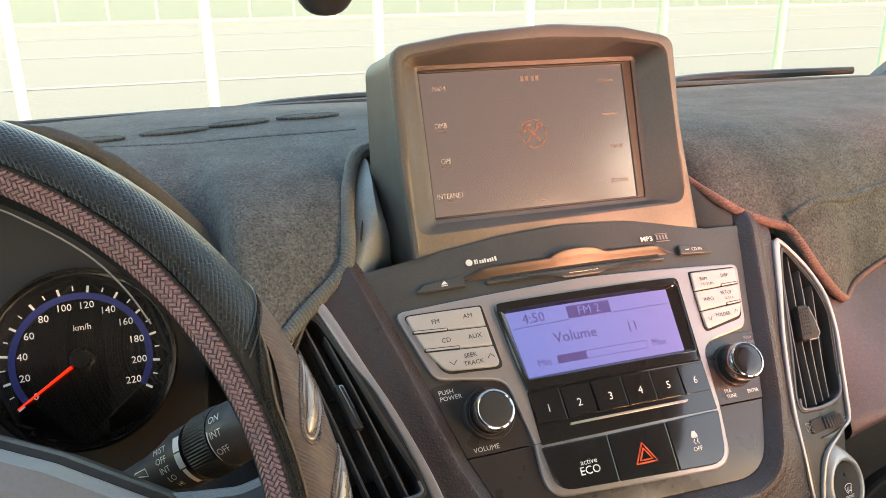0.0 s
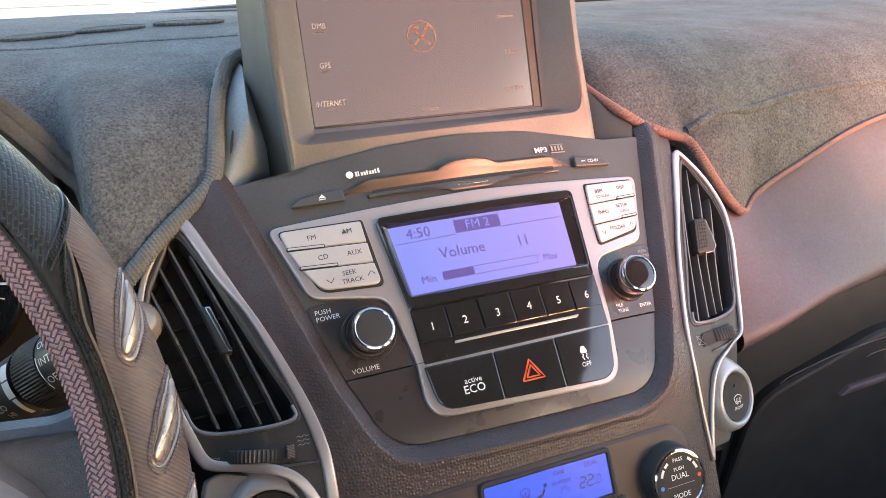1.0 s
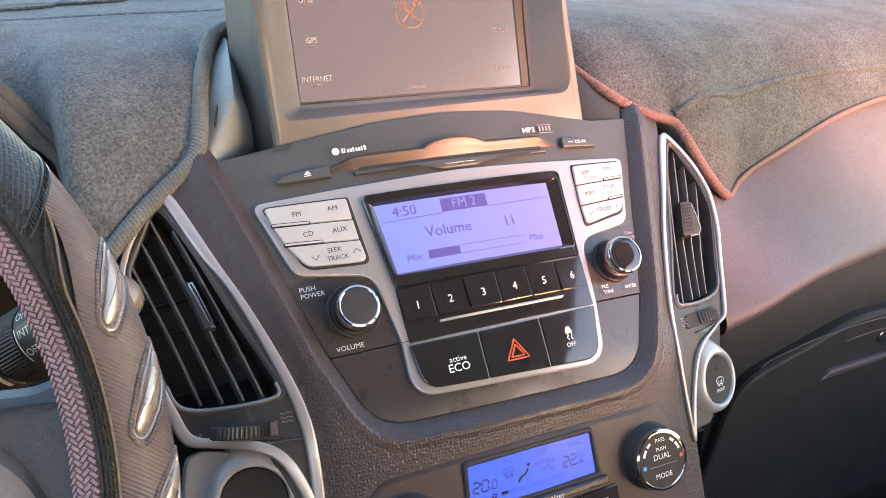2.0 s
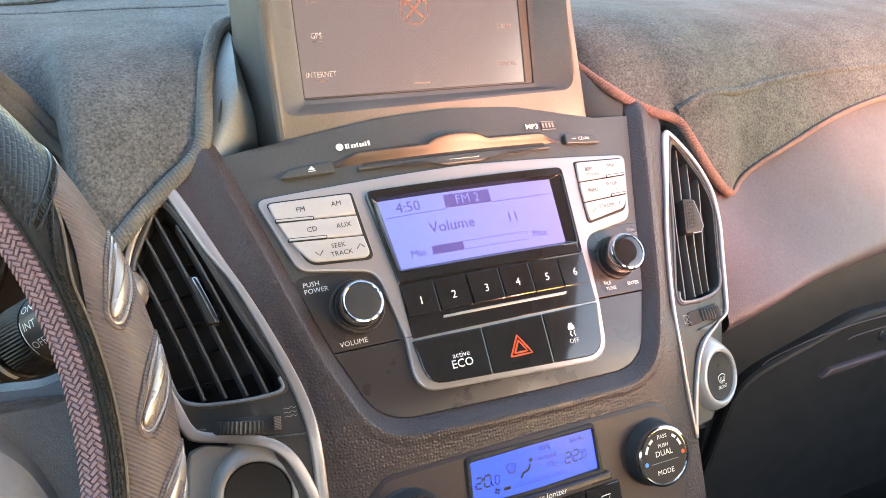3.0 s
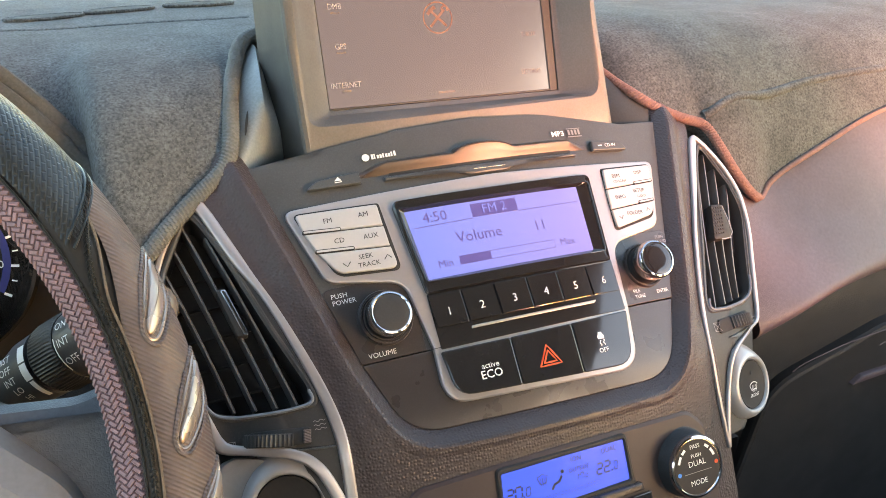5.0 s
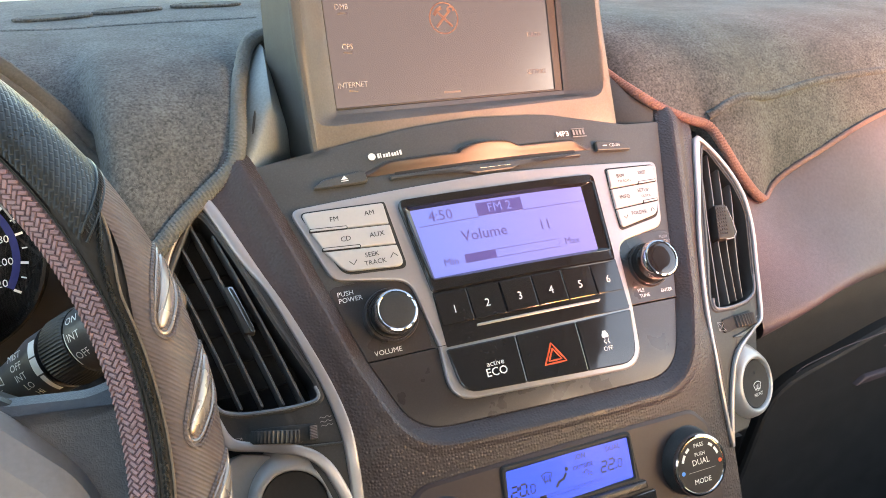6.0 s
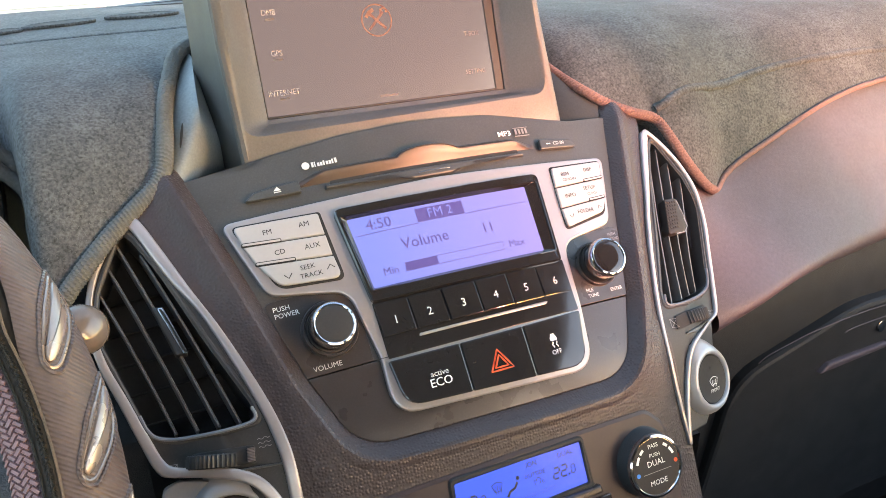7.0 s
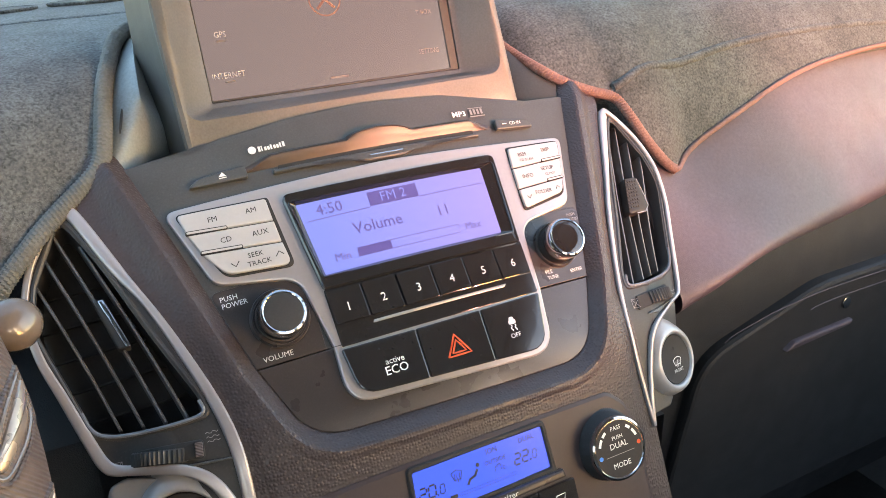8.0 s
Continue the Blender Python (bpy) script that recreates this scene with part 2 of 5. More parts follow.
    me.materials.append(mat)
    ob = new(name, me)
    if parent is not None:
        ob.parent = parent
        ob.matrix_parent_inverse = Matrix.Translation(-parent.location)
    if label:
        ob["label"] = label
    return ob


def thing(name, at, label, category, group="", kind=""):
    ob = new(name)
    ob.location = at
    ob.empty_display_size = 0.02
    return tagged(ob, label, category, group, kind)


def mm(*pts):
    """Corners in millimetres; a third number is the corner's radius."""
    return [tuple(c / 1000 for c in p) for p in pts]


def mirrored(poly):
    return [(-p[0], *p[1:]) for p in reversed(poly)]


def offset(poly, d):
    """The outline moved inwards by d (outlines run anticlockwise)."""
    out, k = [], len(poly)
    area = sum(poly[i][0] * poly[(i + 1) % k][1] - poly[(i + 1) % k][0] * poly[i][1] for i in range(k))
    d = d if area > 0 else -d
    for i in range(k):
        p, a, b = (Vector(poly[j % k][:2]) for j in (i, i - 1, i + 1))
        e, f = (p - a).normalized(), (b - p).normalized()
        ne, nf = Vector((-e.y, e.x)), Vector((-f.y, f.x))
        m = ne + nf
        m = m / max(m.dot(m) / 2, 0.3)
        q = p + m * d
        turn = e.x * f.y - e.y * f.x
        r = poly[i][2] if len(poly[i]) > 2 else 0.0
        out.append((q.x, q.y, max(r - math.copysign(d, d * turn) if r else 0.0, 0.0)))
    return out


def rounded(poly, seg=5, radius=None):
    """The outline with its corners rounded, seg + 1 points a corner."""
    out, k = [], len(poly)
    for i in range(k):
        p, a, b = (Vector(poly[j % k][:2]) for j in (i, i - 1, i + 1))
        r = radius if radius is not None else (poly[i][2] if len(poly[i]) > 2 else 0.0)
        e, f = (a - p), (b - p)
        half = max(e.angle(f, 3.0) / 2, 0.05)
        t = min(r / math.tan(half), 0.48 * e.length, 0.48 * f.length)
        p0, p1 = p + e.normalized() * t, p + f.normalized() * t
        for j in range(seg + 1):
            w = j / seg
            out.append(tuple((p0 * (1 - w) ** 2 + p * 2 * w * (1 - w) + p1 * w * w)))
    return out


def loft(bm, loops, cap0=False, cap1=True, closed=True):
    """Skins loops of points of equal count; returns the cap faces."""
    rings = [[bm.verts.new(p) for p in loop] for loop in loops]
    k = len(rings[0])
    for a, b in zip(rings, rings[1:]):
        for i in range(k if closed else k - 1):
            j = (i + 1) % k
            try:
                bm.faces.new((a[i], a[j], b[j], b[i]))
            except ValueError:
                pass
    caps = []
    if cap0:
        caps.append(bm.faces.new(rings[0][::-1]))
    if cap1:
        caps.append(bm.faces.new(rings[-1]))
    return caps


def bend(bm, place, step=0.014, keep=None):
    """Cuts the faces finely enough and lays them on a curved face."""
    if step:
        big = [f for f in bm.faces if len(f.verts) > 4]
        if big:
            bmesh.ops.triangulate(bm, faces=big)
        for axis in (0, 1):
            lo = min(v.co[axis] for v in bm.verts)
            hi = max(v.co[axis] for v in bm.verts)
            no = (1, 0, 0) if axis == 0 else (0, 1, 0)
            x = math.floor(lo / step) * step + step
            while x < hi:
                co = (x, 0, 0) if axis == 0 else (0, x, 0)
                bmesh.ops.bisect_plane(bm, geom=bm.verts[:] + bm.edges[:] + bm.faces[:], plane_co=co, plane_no=no)
                x += step
    if keep:
        bmesh.ops.delete(bm, geom=[f for f in bm.faces if not keep(f.calc_center_median())], context="FACES")
    for v in bm.verts:
        v.co = place(*v.co)


def slab_mesh(poly, n0, n1, edge=0.0006, place=W, step=0.014, seg=5, dish=0.0):
    bm = bmesh.new()
    a, b, c = rounded(poly, seg), rounded(offset(poly, edge * 0.3), seg), rounded(offset(poly, edge), seg)
    loft(bm, [[(*p, n0) for p in a], [(*p, n1 - edge) for p in a], [(*p, n1 - edge * 0.3) for p in b], [(*p, n1) for p in c]])
    bend(bm, place, step)
    return bm


def slab(name, poly, n0, n1, mat, parent, edge=0.0006, place=W, step=0.014, label="", seg=5):
    return part(name, slab_mesh(poly, n0, n1, edge, place, step, seg), mat, parent, label, 14)


def frame_mesh(outer, inner, n0, n1, edge=0.0006, deep=None, place=W, seg=5):
    """A ring between two outlines with as many corners each."""
    bm = bmesh.new()
    deep = n0 if deep is None else deep
    o, oi, ii, i = (rounded(q, seg) for q in (outer, offset(outer, edge), offset(inner, -edge), inner))
    loft(bm, [[(*p, n0) for p in o], [(*p, n1 - edge) for p in o], [(*p, n1) for p in oi], [(*p, n1) for p in ii],
              [(*p, n1 - edge) for p in i], [(*p, deep) for p in i]], cap1=False)
    for v in bm.verts:
        v.co = place(*v.co)
    return bm


def box(u0, v0, u1, v1, r=0.0):
    return [(u0, v0, r), (u1, v0, r), (u1, v1, r), (u0, v1, r)]


def disc(cu, cv, r, k=12):
    return [(cu + r * math.cos(2 * math.pi * i / k), cv + r * math.sin(2 * math.pi * i / k), 0.0) for i in range(k)]


def turned(profile, at, axis, k=40, ribs=0, rib=0.0, up=None):
    """A turned body: profile rows of (radius, height along the axis)."""
    axis = Vector(axis).normalized()
    e = Vector(up) if up else Vector((0, 0, 1)) if abs(axis.z) < 0.95 else Vector((1, 0, 0))
    e = (e - axis * e.dot(axis)).normalized()
    f = axis.cross(e)
    bm = bmesh.new()
    loops = []
    for row in profile:
        r, h = row[:2]
        wave = rib if len(row) > 2 and row[2] else 0.0
        loops.append([Vector(at) + axis * h + (e * math.cos(q) + f * math.sin(q)) * (r + wave * (1 if math.cos(q * ribs) > 0 else -1))
                      for q in (2 * math.pi * i / k for i in range(k))])
    loft(bm, loops, cap0=True, cap1=True)
    return bm


def glide(pts, k=8):
    """A smooth line through points."""
    p = [Vector(q) for q in pts]
    p = [2 * p[0] - p[1], *p, 2 * p[-1] - p[-2]]
    out = []
    for i in range(1, len(p) - 2):
        a, b, c, d = p[i - 1:i + 3]
        for j in range(k):
            t = j / k
            out.append(0.5 * (2 * b + (c - a) * t + (2 * a - 5 * b + 4 * c - d) * t * t + (3 * b - a - 3 * c + d) * t ** 3))
    out.append(p[-2])
    return out


def tube(pts, r, k=8, twist=0.0, strands=0, taper=None, bm=None):
    """A round bar along a line; strands and twist give it a rope's relief."""
    bm = bm or bmesh.new()
    loops, n, run = [], None, 0.0
    for i, p in enumerate(pts):
        d = (pts[min(i + 1, len(pts) - 1)] - pts[max(i - 1, 0)]).normalized()
        if n is None:
            n = d.cross(Vector((0.3, 0.2, 0.9))).normalized()
        n = (n - d * n.dot(d)).normalized()
        b = d.cross(n)
        if i:
            run += (p - pts[i - 1]).length
        rr = r * (taper(i / (len(pts) - 1)) if taper else 1.0)
        loops.append([p + (n * math.cos(q) + b * math.sin(q)) * rr * (1 + (0.1 * math.cos(strands * (q + run * twist)) if strands else 0))
                      for q in (2 * math.pi * j / k for j in range(k))])
    loft(bm, loops, cap0=True, cap1=True)
    return bm


def lettering(words, u, v, h, parent, mat=None, n=0.0004, place=W, turn=0.0, wide=1.0, name="lettering", align="CENTER", label="", bold=0.0):
    """Words with capitals h high, centred at (u, v) on a face."""
    cu = bpy.data.curves.new("words", "FONT")
    cu.body, cu.size, cu.align_x, cu.align_y, cu.resolution_u = words, h / 0.69, align, "CENTER", 2
    cu.offset = h * (0.012 if bold == 1 else 0.03) if bold else 0.0
    cu.space_line = 0.85
    tmp = new("words", cu)
    dg = bpy.context.evaluated_depsgraph_get()
    me = bpy.data.meshes.new_from_object(tmp.evaluated_get(dg))
    bm = bmesh.new()
    bm.from_mesh(me)
    bpy.data.objects.remove(tmp)
    bpy.data.curves.remove(cu)
    bpy.data.meshes.remove(me)
    c, s = math.cos(radians(turn)), math.sin(radians(turn))
    for w in bm.verts:
        x, y = w.co.x * wide, w.co.y
        w.co = place(u + x * c - y * s, v + x * s + y * c, n)
    return part(name, bm, mat or M_INK, parent, label)


def bar(name, u0, v0, u1, v1, n, mat, parent, place=W, thick=0.00025):
    """A thin printed bar."""
    return slab(name, box(u0, v0, u1, v1), n - thick, n, mat, parent, 0.00005, place, 0, seg=1)


def mark(name, poly, n, mat, parent, place=W, seg=1):
    """A thin printed shape."""
    return slab(name, poly, n - 0.00025, n, mat, parent, 0.00003, place, 0, seg=seg)


def stroke(name, pts, wide, n, mat, parent, place=W):
    """A printed line of even width."""
    bm = bmesh.new()
    ends = [Vector(q) for q in pts]
    p = [ends[0]]
    for q in ends[1:]:
        k = max(1, int((q - p[-1]).length / 0.004))
        p += [p[-1].lerp(q, (i + 1) / k) for i in range(k)]
    loops = []
    for i, q in enumerate(p):
        d = (p[min(i + 1, len(p) - 1)] - p[max(i - 1, 0)]).normalized()
        s = Vector((-d.y, d.x)) * wide / 2
        loops.append([(*(q + s), n), (*(q - s), n)])
    rows = [[bm.verts.new(place(*c)) for c in r] for r in loops]
    for a, b in zip(rows, rows[1:]):
        bm.faces.new((a[0], a[1], b[1], b[0]))
    return part(name, bm, mat, parent)


def arc(cu, cv, r, a0, a1, k=10):
    return [(cu + r * math.cos(radians(a0 + (a1 - a0) * i / k)), cv + r * math.sin(radians(a0 + (a1 - a0) * i / k))) for i in range(k + 1)]


# ---- centre console ----
PANEL = mm((-85, -106, 30), (87, -110, 30), (106.5, -62, 6), (127.5, 10, 60), (148, 82, 0), (-146, 82, 0), (-124, 10, 60), (-103, -62, 6))
STACK = mm((-124, -275, 0), (124, -275, 0), (126, -85, 40), (147, -18, 60), (181, 85, 0), (-181, 85, 0), (-147, -18, 60), (-126, -85, 40))


def centre_stack():
    """The grained surround of the console, sunk towards the radio's panel."""

    def rolled(u, v, n):
        top = 0.056 - (abs(u) - 0.148) * 0.28
        return W(u, v, n - (12 * (v - top) ** 2 if v > top and abs(u) > 0.141 else 0))

    t = thing("center_console", W(0, -0.27), "dark grained soft plastic console surround between two air vents", "console")
    bm = bmesh.new()
    rise = ((0.0, -0.006), (0.0, -0.0018), (-0.0006, -0.0010), (-0.0074, 0.0060), (-0.0090, 0.0069), (-0.0112, 0.0069), (-0.0140, 0.0062))
    loft(bm, [[(*p, n) for p in rounded(offset(PANEL, d), 8)] for d, n in rise], cap1=False)
    bend(bm, rolled, 0.008, lambda c: c.y < 0.0645 or abs(c.x) > 0.1420)
    part("sloping_lip", bm, M_LEATHER, t, "sloping grained lip round the radio", 14)
    bm = bmesh.new()
    loops = [[(*p, 0.0062) for p in rounded(offset(PANEL, -0.0140), 8)]]
    a, b = rounded(offset(PANEL, -0.0140), 8), rounded(STACK, 8)
    for k in (0.25, 0.5, 0.75, 1.0):
        loops.append([(p[0] + (q[0] - p[0]) * k, p[1] + (q[1] - p[1]) * k, 0.0062 - 0.0037 * min(k * 2, 1)) for p, q in zip(a, b)])
    loops.append([(*p, -0.03) for p in b])
    loft(bm, loops, cap1=False)
    bend(bm, rolled, 0.008, lambda c: c.y < 0.0645 or (abs(c.x) > 0.1420 and c.z > -0.001))
    part("surround", bm, M_LEATHER, t)
    return t


def key_text(ob, rows, n, mat=None):
    for words, u, v, h in rows:
        lettering(words, u / 1000, v / 1000, h / 1000, ob, mat or M_DARKINK, n)


def knob(name, u, v, base_n, r, length, t, face_mat, rim_mat, skirt=None):
    """A turning knob with a bright rim and a dark face."""
    at = W(u, v, base_n)
    axis = W(u, v, 0.02) - W(u, v, 0.0)
    body = part(name, turned([(r * 0.97, -0.004), (r * 0.98, 0.001), (r, 0.002, 1), (r * 0.97, length * 0.8, 1), (r * 0.95, length * 0.86)], at, axis, 96, 48, r * 0.012), M_RUBBER, t, "black knob with a bright rim")
    part("rim", turned([(r * 1.0, length * 0.40), (r * 1.04, length * 0.55), (r * 1.05, length * 0.75), (r * 1.03, length * 0.92), (r * 0.97, length), (r * 0.90, length * 1.02), (r * 0.86, length * 1.0), (r * 0.86, length * 0.9)], at, axis, 48), rim_mat, body, "bright chrome ring")
    part("face", turned([(r * 0.865, length * 0.8), (r * 0.865, length * 0.985), (r * 0.80, length * 0.998), (r * 0.5, length * 1.0)], at, axis, 48), face_mat, body)
    if skirt:
        part("collar", turned([(skirt, -0.004), (skirt, 0.0012), (skirt * 0.97, 0.0022), (skirt * 0.92, 0.0022), (skirt * 0.9, 0.0008), (skirt * 0.85, 0.0006), (skirt * 0.83, 0.0018), (skirt * 0.79, 0.0018), (skirt * 0.77, 0.0004)], at, axis, 48), M_PANEL, t)
    return body


def radio():
    t = thing("car_radio", W(0, -0.1), "graphite and silver car radio with a violet lit display", "car radio")
    slab("faceplate", [(-0.1035, -0.0617, 0), (0.1070, -0.0617, 0), (0.1275, 0.010, 0.06), (0.1445, 0.064, 0.002), (0.112, 0.0628, 0.02), (0.086, 0.0670, 0.03), (0.050, 0.0735, 0.05), (0.0, 0.0757, 0.1), (-0.050, 0.0735, 0.05), (-0.086, 0.0670, 0.03), (-0.112, 0.0628, 0.02), (-0.1425, 0.064, 0.002), (-0.124, 0.010, 0.06)], -0.012, -0.0012, M_STRIP, t, 0.0005)
    slab("lower_faceplate", [PANEL[0], PANEL[1], (0.1063, -0.0623, 0), (-0.1028, -0.0623, 0)], -0.008, -0.0010, M_PANEL, t, 0.0005, seg=8)
    for s in (-1, 1):
        wide = 0.0035 if s > 0 else 0.0
        side = [(0.066, -0.0617, 0), (0.1032 + wide, -0.0617, 0), (0.1165 + wide, -0.016, 0.004), (0.066, -0.016, 0)]
        slab("knob_plate", side if s > 0 else mirrored(side), -0.002, -0.0006, M_PANEL, t, 0.0004)
    silver = mm((-63.4, -94.2, 16), (62.5, -100.2, 17), (68.6, -62, 20), (72, -21, 13), (113, -13.5, 11), (126.5, 32.8, 5), (0, 36, 200), (-128.5, 32.8, 5), (-112.5, -13, 11), (-70, -21, 13), (-62.6, -62, 20))
    slab("silver_bezel", silver, -0.002, 0.0020, M_SILVER, t, 0.0012, seg=8, label="satin silver bezel plate")
    for s in (-1, 1):
        stroke("joint", [(s * 0.0575, -0.0622), (s * 0.066, -0.0622)], 0.0004, 0.0022, M_CAVITY, t)
    # left and right key groups
    beds = [mm((-123.8, 30, 3), (-106, -11.2, 10), (-69.2, -14, 4), (-73.6, 28, 2)), mm((80, 30, 2), (77, -13.6, 3), (112, -7, 8), (122.6, 30.4, 3))]
    for b in beds:
        slab("key_bed", b, 0.0018, 0.0024, M_CAVITY, t, 0.0002)
    keys = [
        (mm((-122.3, 28.8, 2), (-119.2, 17.2, .5), (-74.4, 13.9, .5), (-75.2, 26.9, 1.5)), [("FM", -105, 22, 2.9), ("AM", -84.5, 22, 2.9)]),
        (mm((-118.9, 16.4, .5), (-114.3, 4.7, .5), (-73.2, 1.2, .5), (-74.2, 13.2, .5)), [("CD", -101, 9.2, 2.9), ("AUX", -83, 8.6, 2.9)]),
        (mm((-113.9, 4.0, .5), (-105, -9.6, 9), (-71, -12.6, 4), (-73, 0.5, .5)), [("SEEK", -88.5, -2.6, 2.7), ("TRACK", -87.5, -7.4, 2.7)]),
        (mm((81, 28.6, 1.5), (79.2, 15.4, .5), (118.0, 17.8, .5), (121, 29.2, 2)), [("BSM", 89.5, 23.2, 2.5), ("CD SCAN", 91.5, 19.4, 1.7), ("DISP", 108.5, 24.2, 2.4)]),
        (mm((79.1, 14.6, .5), (78.2, 1.2, .5), (114.2, 4.2, .5), (117.8, 17.0, .5)), [("INFO", 88, 8.4, 2.6), ("SETUP", 104.6, 11.6, 2.5), ("CLOCK", 105.6, 7.6, 1.7)]),
        (mm((78.2, 0.4, .5), (78.2, -12, 2.5), (110.5, -5.4, 7), (114, 3.4, .5)), [("FOLDER", 95.4, -3.4, 2.5)]),
    ]
    for poly, words in keys:
        k = slab("key", poly, 0.0022, 0.0042, M_KEY, t, 0.0008)
        key_text(k, words, 0.0044, M_DARKINK)
    for pts in (mm((-102, -4.2), (-99.8, -6.6), (-97.6, -4)), mm((-78.5, -6.6), (-76.3, -4), (-74.1, -6.2)), mm((82, -4.4), (83.6, -6.4), (85.2, -4)), mm((105.6, -3.4), (107.2, -1), (108.8, -2.8))):
        stroke("arrow", pts, 0.0005, 0.0044, M_DARKINK, t)
    for poly in (mm((-119.6, 17.2), (-99, 15.4), (-99, 16.6), (-119.4, 18.4)), mm((-114.8, 4.8), (-94, 3.0), (-94, 4.2), (-114.6, 6)), mm((103, 16.6), (118.4, 17.6), (118.2, 18.6), (103, 17.8)), mm((102, 3), (114.6, 4), (114.4, 5), (102, 4.2))):
        slab("key_gap", offset([(*p, 0.0005) for p in poly], -0.0005), 0.0026, 0.0044, M_CAVITY, t, 0.0002, step=0)
        slab("key_light", [(*p, 0.0005) for p in poly], 0.0026, 0.0047, M_KEY, t, 0.0003, step=0)
    # display
    outer = mm((-59.3, -31.4, 3), (64.6, -32.0, 3), (68.0, 26.4, 4), (-67.0, 26.4, 4))
    inner = mm((-55.4, -23, .8), (55.2, -23, .8), (56.6, 19.4, .8), (-60, 19.4, .8))
    mid = mm((-57.6, -25.0, 2), (62.6, -25.4, 2), (65.4, 21.4, 2), (-64.4, 21.4, 2))
    bm = bmesh.new()
    loft(bm, [[(*p, 0.0015) for p in rounded(outer)], [(*p, 0.0046) for p in rounded(outer)], [(*p, 0.0054) for p in rounded(offset(outer, 0.0008))],
              [(*p, 0.0052) for p in rounded(mid)], [(*p, 0.0022) for p in rounded(inner)]], cap1=False)
    bend(bm, W, 0.02)
    bezel = part("display_bezel", bm, M_GLOSS, t, "glossy black display frame")
    ring = [W(*p, 0.0052) for p in rounded(mid)]
    part("inner_edge", tube(ring + ring[:1], 0.0006, 8), M_GLOSS, bezel)
    lcd = slab("display", offset(inner, -0.001), 0.0015, 0.0024, M_LCD, t, 0.0001, label="violet backlit radio display")
    n = 0.0026
    lettering("4:50", -0.0425, 0.0135, 0.0062, lcd, M_LCDINK, n)
    mark("title_block", box(-0.0190, 0.0095, 0.0115, 0.0178), n, M_LCDINK, lcd)
    lettering("FM 2", -0.004, 0.0136, 0.0056, lcd, M_LCD, n + 0.0003)
    stroke("rule", [(-0.0565, 0.0085), (-0.0192, 0.0090)], 0.0004, n, M_LCDINK, lcd)
    stroke("rule", [(0.0118, 0.0092), (0.0545, 0.0098)], 0.0004, n, M_LCDINK, lcd)
    lettering("Volume", -0.0180, -0.0016, 0.0066, lcd, M_LCDINK, n)
    lettering("11", 0.0232, -0.0022, 0.0062, lcd, M_LCDINK, n)
    lettering("Min", -0.0432, -0.0155, 0.0044, lcd, M_LCDINK, n)
    lettering("Max", 0.0388, -0.0150, 0.0044, lcd, M_LCDINK, n)
    for a, b in (((-34.4, -17.6), (29.2, -17.6)), ((29.2, -17.6), (29.8, -12.6)), ((29.8, -12.6), (-34.0, -12.6)), ((-34.0, -12.6), (-34.4, -17.6))):
        stroke("level_outline", mm(a, b), 0.0003, n, M_LCDINK, lcd)
    mark("level", box(-0.0342, -0.0175, -0.0142, -0.0127), n, M_LCDINK, lcd)
    # preset row
    slab("preset_base", mm((-58.6, -63.6, 1), (65.2, -63.6, 1), (66.0, -31, 1), (-59.2, -31, 1)), 0.0018, 0.0026, M_GLOSS, t, 0.0003)
    edges = (-59.2, -39.2, -18.6, 2.6, 23.4, 44.6, 64.8)
    for i in range(6):
        a, b = edges[i] + 0.35, edges[i + 1] - 0.35
        lean = 0.6 * (i - 0.5) / 6
        k = slab("preset_key", mm((a + 1.0 - lean, -51.4, .8), (b + 1.0 - lean - 0.4, -51.4, .8), (b, -32.6, .8), (a, -32.6, .8)), 0.0024, 0.0046 if i in (2, 3) else 0.0040, M_GLOSS, t, 0.0003)
        lettering(str(i + 1), (a + b) / 2000 + 0.0002, -0.0435, 0.0046, k, M_INK, 0.0049 if i in (2, 3) else 0.0043)
    slab("light_bar", mm((-38.5, -55.6, .5), (44, -55.9, .5), (46.4, -54.2, .6), (-37.6, -54.0, .5)), 0.0024, 0.0034, M_SILVER, t, 0.0004)
    # lower buttons
    lows = [(mm((-56.2, -91.0, 12), (-17.7, -93.0, 1), (-17.5, -65.4, 1), (-59.6, -65.0, 1)), "eco"), (mm((-17.1, -93.0, 1), (22.7, -94.9, 1), (23.2, -65.2, 1), (-16.9, -65.4, 1)), "hazard"), (mm((23.3, -94.9, 1), (57.6, -96.4, 13), (64.6, -64.6, 1), (23.8, -65.2, 1)), "stability")]
    for poly, what in lows:
        k = slab("push_button", poly, 0.0018, 0.0042, M_GLOSS, t, 0.0007)
        if what == "eco":
            lettering("active", -0.0339, -0.0782, 0.0032, k, M_INK, 0.0045)
            lettering("ECO", -0.0342, -0.0832, 0.0046, k, M_INK, 0.0045, bold=1)
        elif what == "hazard":
            for r in (0.0078, 0.0046):
                tri = [(0.0030 + r * 1.05 * math.cos(radians(90 + 120 * i)), -0.0822 + r * math.sin(radians(90 + 120 * i))) for i in range(3)]
                stroke("triangle", [*tri, tri[0], tri[1]], 0.0011, 0.0045 if r > 0.005 else 0.00455, M_REDMARK, k)
        else:
            lettering("OFF", 0.0400, -0.0850, 0.0027, k, M_INK, 0.0045)
            mark("car_sign", box(0.0380, -0.0782, 0.0426, -0.0757, 0.0008), 0.0045, M_INK, k, seg=2)
            mark("car_sign", [(0.0386, -0.0757, 0), (0.0420, -0.0757, 0), (0.0414, -0.0740, 0), (0.0392, -0.0740, 0)], 0.0045, M_INK, k)
